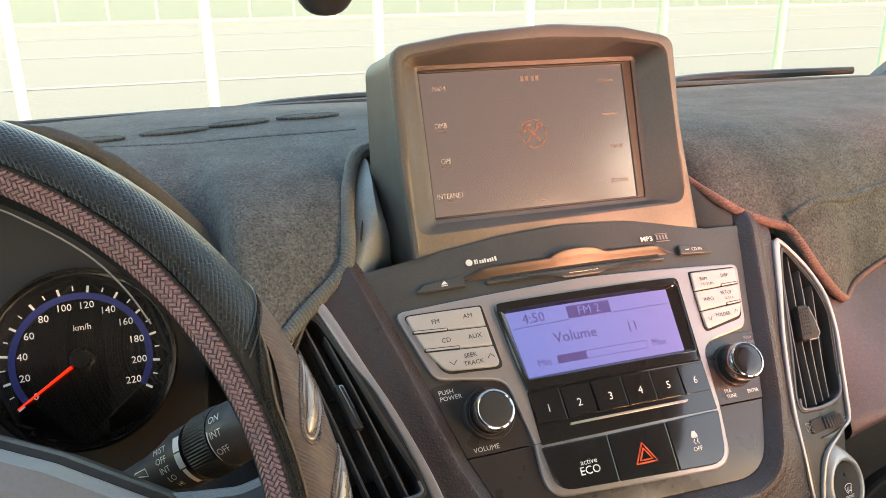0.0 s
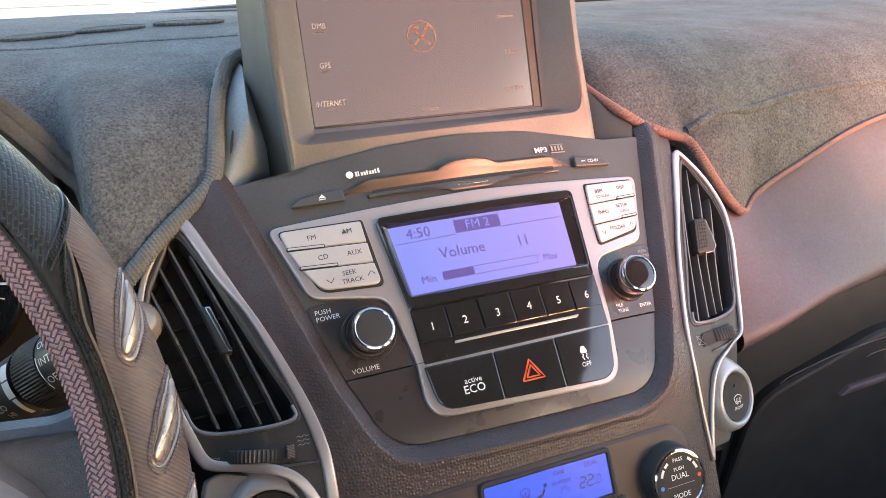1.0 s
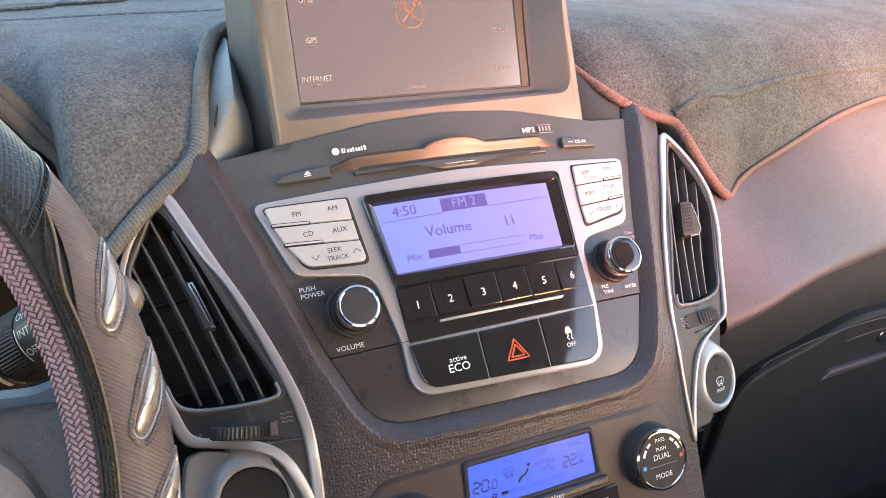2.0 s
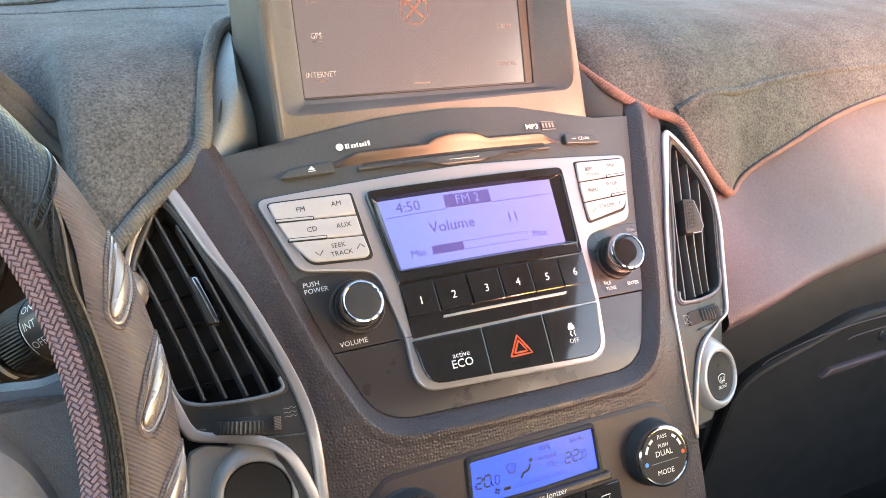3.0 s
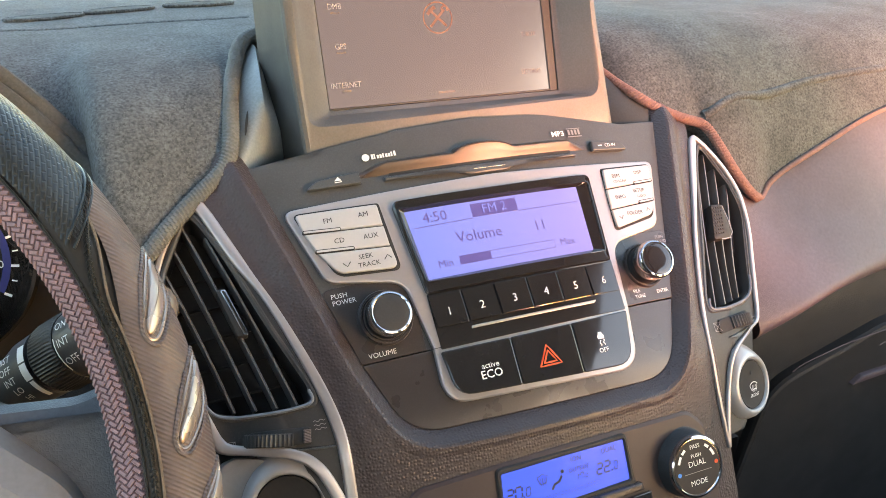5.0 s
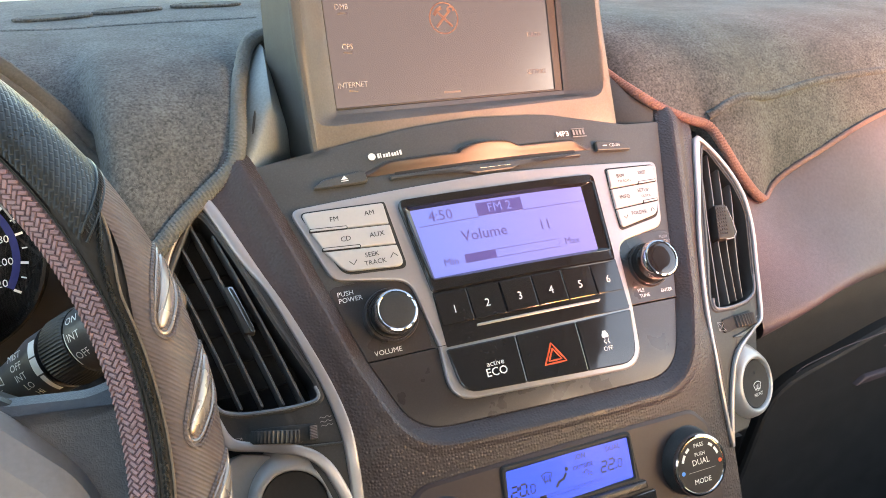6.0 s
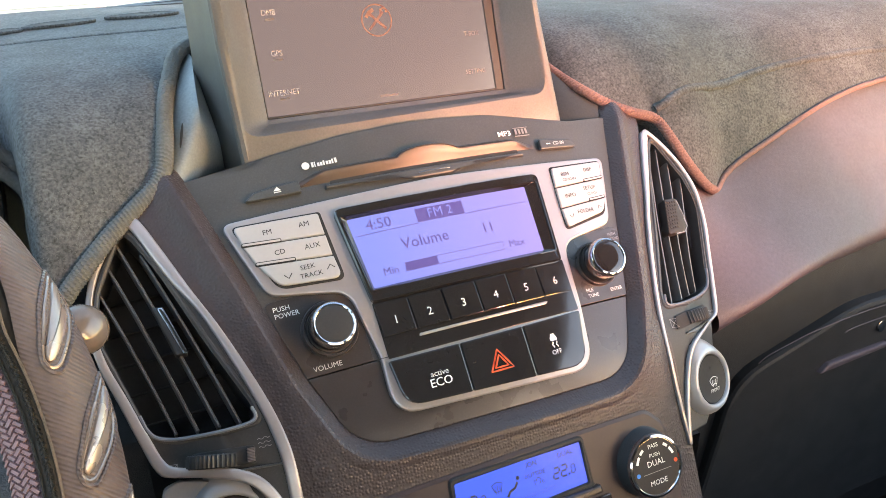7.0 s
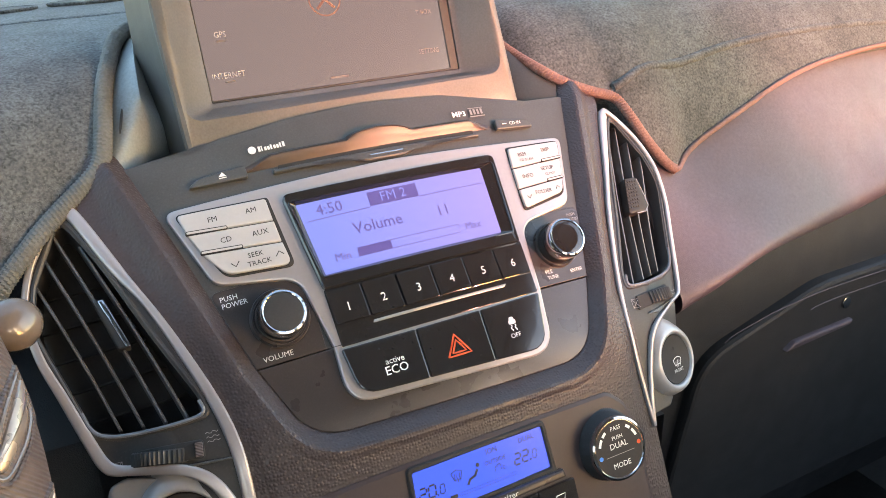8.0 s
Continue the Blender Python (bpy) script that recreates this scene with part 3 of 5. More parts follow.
            for s in (-1, 1):
                stroke("skid_sign", [(0.0403 + s * 0.0013 + 0.0005 * math.sin(i * 1.3), -0.0787 - i * 0.0005) for i in range(8)], 0.0006, 0.0045, M_INK, k)
    # upper strip: disc slot, side keys, marks
    swell = lambda u: 0.0044 * max(0.0, 1 - ((u - 0.0004) / 0.0200) ** 2) ** 0.6
    bm = bmesh.new()
    rows = []
    for i in range(81):
        u = -0.084 + 0.160 * i / 80
        e = max(0.0, min(1.0, (u + 0.084) / 0.022, (0.076 - u) / 0.016))
        e = e * e * (3 - 2 * e)
        low, top = 0.0458 + 0.00001 * u, 0.0458 + 0.0056 * max(e, 0.03) + swell(u)
        drop = (top - low) * 0.56
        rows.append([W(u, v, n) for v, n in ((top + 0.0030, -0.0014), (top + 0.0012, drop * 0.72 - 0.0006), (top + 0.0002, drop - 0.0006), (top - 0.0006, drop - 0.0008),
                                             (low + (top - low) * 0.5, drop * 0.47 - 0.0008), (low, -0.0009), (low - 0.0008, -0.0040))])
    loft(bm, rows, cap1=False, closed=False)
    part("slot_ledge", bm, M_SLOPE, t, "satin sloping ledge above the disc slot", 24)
    slab("disc_slot", mm((-63, 43.7, .4), (63, 43.6, .4), (63.4, 46.4, .6), (-62, 46.2, .6)), -0.001, -0.0006, M_CAVITY, t, 0.0001)
    slab("slot_lip", mm((-66, 41.2, 1), (-22, 41.0, 6), (-12, 37.2, 8), (13, 37.2, 8), (23, 41.0, 6), (66, 41.0, 1), (66, 43.4, .5), (-66, 43.7, .5)), -0.002, 0.0016, M_STRIP, t, 0.0012)
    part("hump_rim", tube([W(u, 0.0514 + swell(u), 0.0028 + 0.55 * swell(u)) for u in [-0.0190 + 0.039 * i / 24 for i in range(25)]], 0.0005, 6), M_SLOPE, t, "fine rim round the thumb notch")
    bar("slot_edge", -0.009, 0.0402, 0.012, 0.0408, 0.0019, M_CHROME, t)
    k = slab("eject_key", mm((-113.6, 42.6, 1.5), (-80, 42.0, 1), (-80.6, 49.6, 1.5), (-106, 47.4, 6)), 0.0, 0.0024, M_STRIP, t, 0.0009)
    mark("eject_sign", mm((-95.6, 45.5), (-91.4, 45.3), (-93.3, 47.8)), 0.0027, M_INK, k)
    bar("eject_sign", -0.0956, 0.0443, -0.0914, 0.0448, 0.0027, M_INK, k)
    k = slab("disc_key", mm((79.6, 43.2, 1), (109, 42.4, 1.5), (104.6, 48.4, 4), (80.2, 50.6, 1.5)), 0.0, 0.0024, M_STRIP, t, 0.0009)
    lettering("CD-IN", 0.0945, 0.0462, 0.0022, k, M_INK, 0.0027)
    bar("dash_sign", 0.0848, 0.0462, 0.0880, 0.0468, 0.0027, M_INK, k)
    lettering("MP3", 0.0575, 0.0578, 0.0034, t, M_INK, 0.0003, wide=1.15, bold=0.012)
    for i in range(4):
        bar("disc_mark", 0.0658 + i * 0.0026, 0.0566, 0.0672 + i * 0.0026, 0.0602, 0.0003, M_GREYINK, t)
    bar("disc_mark", 0.0650, 0.0550, 0.0760, 0.0556, 0.0003, M_GREYINK, t)
    bar("disc_mark", 0.0650, 0.0608, 0.0760, 0.0612, 0.0003, M_GREYINK, t)
    mark("wireless_mark", disc(-0.0738, 0.0578, 0.0023, 14), 0.0003, M_INK, t)
    for i, (w, tall) in enumerate(((11, 31), (6, 31), (11, 22), (11, 22), (8, 28), (11, 22), (11, 22), (8, 28), (11, 31))):
        x = -0.0704 + 0.00174 * i
        bar("wireless_mark", x, 0.0562 + 0.00004 * i, x + w * 1.2e-4, 0.0562 + 0.00004 * i + tall * 1e-4, 0.0003, M_INK, t)
    # knobs
    knob("volume_knob", -0.0848, -0.0388, 0.0006, 0.0120, 0.0135, t, M_RUBBER, M_CHROME, 0.0158)
    knob("tuning_knob", 0.0912, -0.0382, 0.0006, 0.0120, 0.0160, t, M_GLOSS, M_CHROME, 0.0145)
    for words, u, v, h in (("PUSH", -107.4, -21.4, 2.7), ("POWER", -105.2, -25.2, 2.7), ("VOLUME", -91.2, -58.4, 2.8), ("PUSH", 111.2, -21.0, 2.0), ("AUDIO", 111.6, -24.2, 2.0), ("FILE", 79.0, -53.8, 2.2), ("TUNE", 80.8, -57.4, 2.2), ("ENTER", 99.4, -56.4, 2.2)):
        lettering(words, u / 1000, v / 1000, h / 1000, t, M_INK if u < 0 else M_GREYINK if h < 2.1 else M_INK, 0.0010)
    return t


VENT_A = mm((122, -166), (120.4, -140), (119.6, -116), (120.4, -93), (124.6, -71), (132.6, -45), (141.6, -20), (150, 0), (158.5, 22), (167, 43), (171.5, 49), (176.5, 49.2), (186, 39.5),
            (196.5, 24), (203, 6), (204, -12), (202, -28), (197, -46), (190, -72), (186, -84.5), (180, -91), (166, -96.5), (149, -103.5), (139.5, -113), (132.5, -130), (127.5, -150), (124.5, -166))
VENT_B = mm((133, -75, 5), (152, -75.3, 0), (172, -72.6, 0), (184.5, -67, 8), (200.0, -10.5, 30), (195.0, 11.5, 14), (177.6, 43.5, 4), (164, 14, 300), (148.5, -30, 300), (134.2, -66, 12))


def V(u, v, n=0.0):
    """The console's face, with the vents' outer lower corners drawn back."""
    a = max(0.0, min(1.0, (abs(u) - 0.148) / 0.034))
    b = max(0.0, min(1.0, -v / 0.085))
    return W(u, v, n - 0.009 * a * a * (3 - 2 * a) * b)


def around(poly, c, k=200):
    """The outline's farthest points, seen all round from c."""
    out = []
    for j in range(k):
        d = (math.cos(2 * math.pi * j / k), math.sin(2 * math.pi * j / k))
        best = 0.0
        for p, q in zip(poly, poly[1:] + poly[:1]):
            px, py, qx, qy = p[0] - c[0], p[1] - c[1], q[0] - c[0], q[1] - c[1]
            a, b = d[0] * py - d[1] * px, d[0] * qy - d[1] * qx
            if (a > 0) != (b > 0):
                f = a / (a - b)
                best = max(best, d[0] * (px + (qx - px) * f) + d[1] * (py + (qy - py) * f))
        out.append((c[0] + d[0] * best, c[1] + d[1] * best))
    return out


def air_vent(s):
    right = s > 0
    t = thing("air_vent", W(s * 0.165, -0.1), "black louvred air vent in a silver frame, " + ("demist button below" if right else "push button below"), "air vent", "air vents")
    side = (lambda p: p) if right else mirrored
    line = [tuple(p)[:2] for p in glide([(*p, 0) for p in VENT_A], 5)]
    o, i = side(line), (VENT_B if right else mirrored(VENT_B))
    # the silver band is broad along the console and slim outside
    bm = bmesh.new()
    def broad(x, y):
        """The band's width: broad beside the console, slim outside."""
        if abs(x) < 0.172 and y > -0.085 and abs(x) < 0.150 + 0.48 * y:
            return 0.0046 + 0.02 * y + 0.03 * max(y, 0.0) if right else 0.0064
        return (0.0036 if y > -0.085 else 0.0028) if right else 0.0036 + 0.0026 * max(0.0, min(1.0, -y / 0.09))

    wide = [broad(*p) for p in o]
    for _ in range(6):
        wide = [(wide[j - 1] + 2 * wide[j] + wide[(j + 1) % len(wide)]) / 4 for j in range(len(wide))]
    inner = offset(o, 0.001)
    unit = [Vector((q[0] - p[0], q[1] - p[1])) * 1000 for p, q in zip(o, inner)]
    at = lambda f: [(p[0] + e.x * w * f, p[1] + e.y * w * f) for p, e, w in zip(o, unit, wide)]
    loft(bm, [[V(*p, n) for p in at(f)] for f, n in ((0.0, -0.006), (0.0, 0.0036), (0.07, 0.0043), (0.2, 0.0046), (0.8, 0.0044), (0.93, 0.0040), (1.0, 0.0032), (1.0, -0.002))], cap1=False)
    part("silver_frame", bm, M_SILVER, t, "satin silver trim frame", 60)
    hole = [q[:2] for q in rounded(offset(i, 0.0004), 8)]
    far, near = around(at(0.9), (s * 0.163, -0.035)), around(hole, (s * 0.163, -0.035))
    bm = bmesh.new()
    mix = lambda f: [(p[0] + (q[0] - p[0]) * f, p[1] + (q[1] - p[1]) * f) for p, q in zip(far, near)]
    loft(bm, [[V(*p, n) for p in mix(f)] for f, n in ((0.0, -0.004), (0.0, 0.0022), (0.3, 0.0022), (0.65, 0.0022), (1.0, 0.0020))], cap1=False)
    part("vent_body", bm, M_RUBBER, t, "", 40)
    part("vent_throat", frame_mesh(offset(i, -0.003), i, 0.0015, 0.0030, 0.0010, -0.026, V, seg=8), M_VENT, t)
    slab("duct", offset(i, -0.002), -0.032, -0.027, M_CAVITY, t, 0.0005, V)
    # louvres
    for q in (1, 2, 3, 4):
        f = (q - 1) / 3
        lo = Vector((0.1410 + 0.0315 * f, -0.0750 + 0.005 * f))
        hi = Vector(((0.1712, 0.0275), (0.1822, 0.0365), (0.1892, 0.0270), (0.1955, 0.0130))[q - 1])
        bm = bmesh.new()
        rows = []
        for k in range(9):
            c = lo + (hi - lo) * (k / 8)
            c.x -= 0.001 * math.sin(math.pi * k / 8)
            rows.append([V(s * (c.x + dx), c.y, dn) for dx, dn in ((-0.0006, -0.016), (-0.0009, -0.002), (-0.0005, -0.0004), (0.0005, -0.0004), (0.0009, -0.002), (0.0006, -0.016))])
        loft(bm, rows, cap0=True, cap1=True)
        part("louvre", bm, M_LOUVRE, t)
    for q in range(5):
        v = -0.060 + q * 0.0175
        u0 = 0.139 + 0.0039 * q
        bm = slab_mesh(side(box(u0, v, u0 + 0.052 - 0.012 * max(q - 3, 0), v + 0.0012)), -0.0265, -0.0235, 0.0002, step=0)
        part("cross_louvre", bm, M_CAVITY, t)
    low = [(0.1345, -0.0680), (0.1335, -0.0735), (0.138, -0.0758), (0.153, -0.0757), (0.172, -0.0730), (0.1815, -0.0695), (0.1858, -0.0640), (0.188, -0.056)]
    # Pale colour stands in for the windscreen's reflection on the vent's lower edge.
    part("vent_lip", tube(glide([V(s * a, b, 0.0030) for a, b in low], 5), 0.0010, 8), M_HUBCOVER, t, "lip below the louvres, paled for a reflection")
    # slider on the louvres
    if right:
        bm = slab_mesh(mm((160.0, -29.0, 2.5), (176.6, -28.6, 3), (181.4, -24.6, 2.5), (180.0, -3.0, 3), (168.6, -3.2, 2)), -0.006, 0.0022, 0.0015)
        k = part("slider", bm, M_BUTTON, t, "black ribbed slider with a gilt edge")
        for a in range(8):
            for b in range(5):
                bar("stud", 0.1616 + b * 0.0024 + a * 0.00082, -0.0250 + a * 0.0026, 0.1632 + b * 0.0024 + a * 0.00082, -0.0237 + a * 0.0026, 0.0026, M_CAVITY, k, thick=0.0005)
        part("edge", tube([W(*p) for p in ((0.1680, -0.0289, 0.0016), (0.1766, -0.0285, 0.0016), (0.1812, -0.0246, 0.0016), (0.1808, -0.015, 0.0018), (0.1798, -0.0046, 0.0016))], 0.0006, 6), M_GOLDCHROME, k)
    else:
        k = part("slider", slab_mesh(mm((-164.6, -31.6, 1.5), (-158.2, -32.4, 1.5), (-166.0, -3.8, 1.5), (-171.4, -3.5, 1.5)), -0.006, 0.0026, 0.0012), M_RUBBER, t, "black slider with a bright edge")
        part("edge", slab_mesh(mm((-161.2, -31.4, .8), (-158.6, -31.8, .8), (-166.3, -4.6, .8), (-169.0, -4.4, .8)), 0.002, 0.0034, 0.0004), M_CHROME, k)
    # thumb wheel and its marks
    cu, cv, tall = s * 0.1545, (-0.0862 if right else -0.0892), (0.0036 if right else 0.0029)
    ax = (V(cu + (0.0 if right else 0.0020), cv + 0.01) - V(cu, cv)).normalized()
    part("thumbwheel_well", slab_mesh([(0.134, -0.0925, 0.002), (0.172, -0.0885, 0.002), (0.1725, -0.0795, 0.002), (0.1365, -0.0830, 0.002)] if right else mm((-168.5, -90.6, 2), (-138, -97.2, 2), (-137, -87.2, 2), (-168, -82.4, 2)), 0.0020, 0.0034, 0.0004, V), M_CAVITY, t)
    wheel = part("thumbwheel", turned([(0.0166, -tall - 0.0006), (0.0172, -tall, 1), (0.0172, tall, 1), (0.0166, tall + 0.0006)], V(cu, cv, -0.0098), ax, 144, 48, 0.0003, (1, 0, 0)), M_RUBBER, t, "ribbed thumb wheel")
    if not right:
        slab("marker", mm((-142.4, -95.2, .4), (-138.8, -95.6, .4), (-137.8, -88.4, .4), (-141.4, -87.8, .4)), 0.002, 0.0056, M_TAUPEHIDE, wheel, 0.0004, V)
    x = -0.1785 if not right else 0.1335
    z = 0.1785 if right else -0.1325
    sq = [(x - 0.003, -0.090), (x + 0.003, -0.0906), (x + 0.0034, -0.0848), (x - 0.0028, -0.0842), (x - 0.003, -0.090)]
    stroke("shut_sign", sq, 0.0003, 0.0033, M_GREYINK, t, V)
    stroke("shut_sign", [sq[0], sq[2]], 0.0003, 0.0033, M_GREYINK, t, V)
    stroke("shut_sign", [sq[1], sq[3]], 0.0003, 0.0034, M_GREYINK, t, V)
    for q in range(3):
        stroke("open_sign", [(z - 0.003 + i * 0.0009, -0.0895 + q * 0.0022 + 0.0005 * math.sin(i * 1.8)) for i in range(8)], 0.0003, 0.0033, M_GREYINK, t, V)
    slab("ledge", mm((140, -96.5, .5), (168, -91.5, .5), (168, -92.6, .5), (150, -97.6, .5)) if right else mm((-166, -94.0, .4), (-154, -96.8, 3), (-126, -100.6, .4), (-126, -101.6, .4), (-155, -98.4, 3), (-166, -95.0, .4)), 0.0020, 0.0038, M_STRIP, t, 0.0005, V)
    # round button below
    cu, cv, r = s * (0.1575 if right else 0.1530), (-0.1340 if right else -0.1300), (0.0165 if right else 0.0178)
    axis = W(cu, cv, 0.02) - W(cu, cv, 0.0)
    axis = (axis.normalized() + Vector((s * 0.30, 0, 0))).normalized()
    at = W(cu, cv, -0.0085)
    e = Vector((1, 0, 0)) - axis * axis.x
    e.normalize()
    f = axis.cross(e)
    bm = bmesh.new()
    loops = []
    for k, h, grow in ((1.55, -0.016, 1.0), (1.50, -0.004, 0.9), (1.42, 0.0015, 0.6), (1.34, 0.0046, 0.32), (1.25, 0.0068, 0.12), (1.16, 0.0078, 0.03), (1.09, 0.0080, 0.0), (1.03, 0.0074, 0.0), (1.0, 0.0060, 0.0), (1.0, 0.0030, 0.0)):
        loop = []
        for j in range(56):
            q = 2 * math.pi * j / 56
            up = max(math.cos(q - math.radians(90 + s * 12)), 0.0) ** 4
            loop.append(at + (e * math.cos(q) + f * math.sin(q)) * r * (k + 0.42 * grow * up) + axis * h)
        loops.append(loop)
    loft(bm, loops, cap0=True, cap1=False)
    pod = part("button_pod", bm, M_POD, t, "rounded silver button surround", 50)
    btn = part("push_button", turned([(r * 0.985, 0.002), (r * 0.985, 0.0058), (r * 0.95, 0.0066), (r * 0.8, 0.0062), (r * 0.4, 0.0058)], at, axis, 48), M_BUTTON, t)

    def on_button(u, v, n):
        return at + e * u + f * v + axis * (0.0064 + n)

    if right:
        lettering("FRONT", 0.001, -0.0075, 0.0022, btn, M_INK, 0.0004, on_button)
        fan = [(-0.0045, 0.0012), (-0.0025, 0.0024), (0, 0.0029), (0.0025, 0.0024), (0.0045, 0.0012), (0.0028, -0.0026), (0, -0.0018), (-0.0028, -0.0026), (-0.0045, 0.0012)]
        stroke("screen_sign", [(a + 0.001, b - 0.0015) for a, b in fan], 0.0006, 0.0004, M_INK, btn, on_button)
        for q in (-0.0018, 0, 0.0018):
            stroke("screen_sign", [(q + 0.001 + 0.0004 * math.sin(i * 1.6), -0.0052 + i * 0.0009) for i in range(6)], 0.0004, 0.00045, M_INK, btn, on_button)
        mark("lamp", disc(0.0006, 0.0075, 0.0011, 10), 0.0004, M_CAVITY, btn, on_button)
        slab("pod_skirt", mm((125, -164, 2), (150, -163, 4), (176, -140, 14), (188, -86, 4), (150, -103, 6), (130, -122, 2)), -0.02, -0.0065, M_STRIP, t, 0.0015, V)
    else:
        slab("pod_skirt", mirrored(mm((124, -190, 2), (178, -190, 4), (190, -130, 14), (184, -98, 8), (176, -95, 4), (152, -104, 6), (129, -118, 2))), -0.02, -0.0030, M_HUB, t, 0.0015, V)
        mark("ring_sign", disc(0.0, -0.008, 0.003, 14), 0.0004, M_GREYINK, btn, on_button)
    return t


def seven_segments(figure, u, v, w, h, n):
    """A slanted liquid-crystal figure of separate strokes, centred at (u, v), in millimetres."""
    lines = {"t": ((-1, 1), (1, 1)), "m": ((-1, 0), (1, 0)), "b": ((-1, -1), (1, -1)), "ul": ((-1, 0), (-1, 1)), "ur": ((1, 0), (1, 1)), "ll": ((-1, -1), (-1, 0)), "lr": ((1, -1), (1, 0))}
    shown = {"0": "t b ul ur ll lr", "1": "ur lr", "2": "t m b ur ll", "7": "t ul ur lr", "c": "m b ll"}[figure]
    bm = bmesh.new()
    for key in shown.split():
        (x0, y0), (x1, y1) = lines[key]
        p, q = Vector((x0 * w / 2, y0 * h / 2)), Vector((x1 * w / 2, y1 * h / 2))
        d = (q - p).normalized()
        p, q, side = p + d * 0.12 * w, q - d * 0.12 * w, Vector((-d.y, d.x)) * w * 0.12
        bm.faces.new([bm.verts.new(W((u + c.x + 0.12 * c.y) / 1000, (v + c.y) / 1000, n)) for c in (p + side, p - side, q - side, q + side)])
    return bm


def climate_panel():
    t = thing("climate_control_panel", W(0, -0.21), "climate control panel tinted for warm light, with a blue lit display", "climate panel")
    out = mm((-107, -225, 0), (107, -225, 0), (106.5, -160, 30), (102, -143, 16), (90, -131.8, 14), (58, -130.8, 40), (0, -129.6, 60), (-54, -130.8, 40), (-90, -132.6, 14), (-102.5, -144, 16), (-106.5, -160, 30))
    # Dark rim painted in for the shade along the plate's step.
    slab("painted_step_shade", offset(out, -0.0014), 0.0, 0.0034, M_CAVITY, t, 0.0004, seg=8)
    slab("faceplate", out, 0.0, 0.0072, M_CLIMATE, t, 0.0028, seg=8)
    o, i = mm((-46.5, -165, 2), (41.8, -165, 2), (40.2, -133.2, 4), (-45.4, -133.0, 4)), mm((-43.8, -160.6, 1), (38.2, -160.6, 1), (37.6, -136.5, 1.5), (-42.4, -136.5, 1.5))
    part("display_bezel", frame_mesh(o, i, 0.003, 0.0090, 0.0009, 0.0050), M_BUTTON, t, "black display frame")
    lcd = slab("display", offset(i, -0.001), 0.0045, 0.0076, M_LCD2, t, 0.0001, label="blue backlit climate display")
    n = 0.0079
    for words, u, v, h in (("OUTSIDE", 5.4, -145.4, 2.4), ("ION", 4.4, -139.5, 2.9), ("DUAL", 26.8, -140.0, 2.9)):
        lettering(words, u / 1000, v / 1000, h / 1000, lcd, M_DARKINK, n, wide=0.95, bold=1)
    for figures, v in (((("2", -38.9, 4.0, 6.0), ("0", -33.6, 4.0, 6.2), ("0", -27.8, 2.6, 4.8), ("2", 19.0, 4.0, 6.0), ("2", 24.2, 4.0, 6.2), ("0", 30.2, 2.6, 4.8)), -149.2), ((("1", 3.4, 2.2, 3.6), ("7", 6.8, 2.4, 3.6), ("c", 10.2, 1.8, 3.4)), -149.8)):
        for figure, u, w, h in figures:
            part("figure", seven_segments(figure, u, v - (6.0 - h) / 2 * (v > -149.5), w, h, n), M_DARKINK, lcd)
    for u in (-30.8, 27.2):
        bar("point", u / 1000 - 0.0004, -0.1526, u / 1000 + 0.0004, -0.1518, n, M_DARKINK, lcd)
    stroke("seat_sign", mm((-6.1, -146.4), (-8.0, -149.2), (-11.3, -150.2), (-13.2, -152.8)), 0.0014, n, M_DARKINK, lcd)
    mark("seat_sign", disc(-0.0053, -0.1443, 0.0011, 10), n, M_DARKINK, lcd)
    stroke("screen_sign", mm((-21.6, -144.0), (-18.3, -142.7), (-15.0, -144.0), (-16.4, -148.0), (-20.2, -148.0), (-21.6, -144.0)), 0.0005, n, M_DARKINK, lcd)
    for q in range(3):
        stroke("screen_sign", [(-0.0198 + q * 0.0015 + 0.0003 * math.sin(i * 1.6), -0.1492 + i * 0.0009) for i in range(6)], 0.0004, n, M_DARKINK, lcd)
    for q in range(7):
        a = -0.0190 + q * 0.0053
        stroke("fan_level", [(a, -0.1570), (a + 0.0047, -0.1570), (a + 0.0047, -0.1554), (a, -0.1554), (a, -0.1570)], 0.0002, n, M_DARKINK, lcd)
    bar("fan_level", -0.0245, -0.1571, -0.0202, -0.1553, n, M_DARKINK, lcd)
    for q in range(4):
        c, d = math.cos(radians(90 * q + 20)), math.sin(radians(90 * q + 20))
        mark("fan_sign", disc(-0.0287 + 0.0012 * c, -0.1562 + 0.0012 * d, 0.0007, 8), n, M_DARKINK, lcd)
    slab("lower_ledge", mm((-50, -168.6, 1), (46, -168.6, 1), (45, -163.4, 1.5), (-48, -163.4, 1.5)), 0.0045, 0.0112, M_PANEL, t, 0.0015)
    lettering("Cluster Ionizer", -0.002, -0.1660, 0.0034, t, M_INK, 0.0115)
    for q in range(4):
        k = slab("push_button", box(-0.050 + q * 0.0255, -0.200, -0.0252 + q * 0.0255, -0.171, 0.001), 0.0045, 0.0094, M_GLOSS, t, 0.0006)
    stroke("button_sign", mm((36, -180), (42, -180), (43, -177), (37, -177), (36, -180)), 0.0006, 0.0097, M_INK, k)
    for s, name in ((-1, "driver"), (1, "passenger")):
        u, v = s * 0.0800, -0.1622
        at, axis = W(u, v, 0.003), W(u, v, 0.02) - W(u, v, 0.0)
        b = part("temperature_knob", turned([(0.0215, 0.0), (0.0214, 0.004), (0.0205, 0.0048), (0.0203, 0.0052, 1), (0.0190, 0.0135, 1), (0.0185, 0.0150)], at, axis, 120, 60, 0.0002), M_RUBBER, t, "black ribbed knob with a chrome ring")
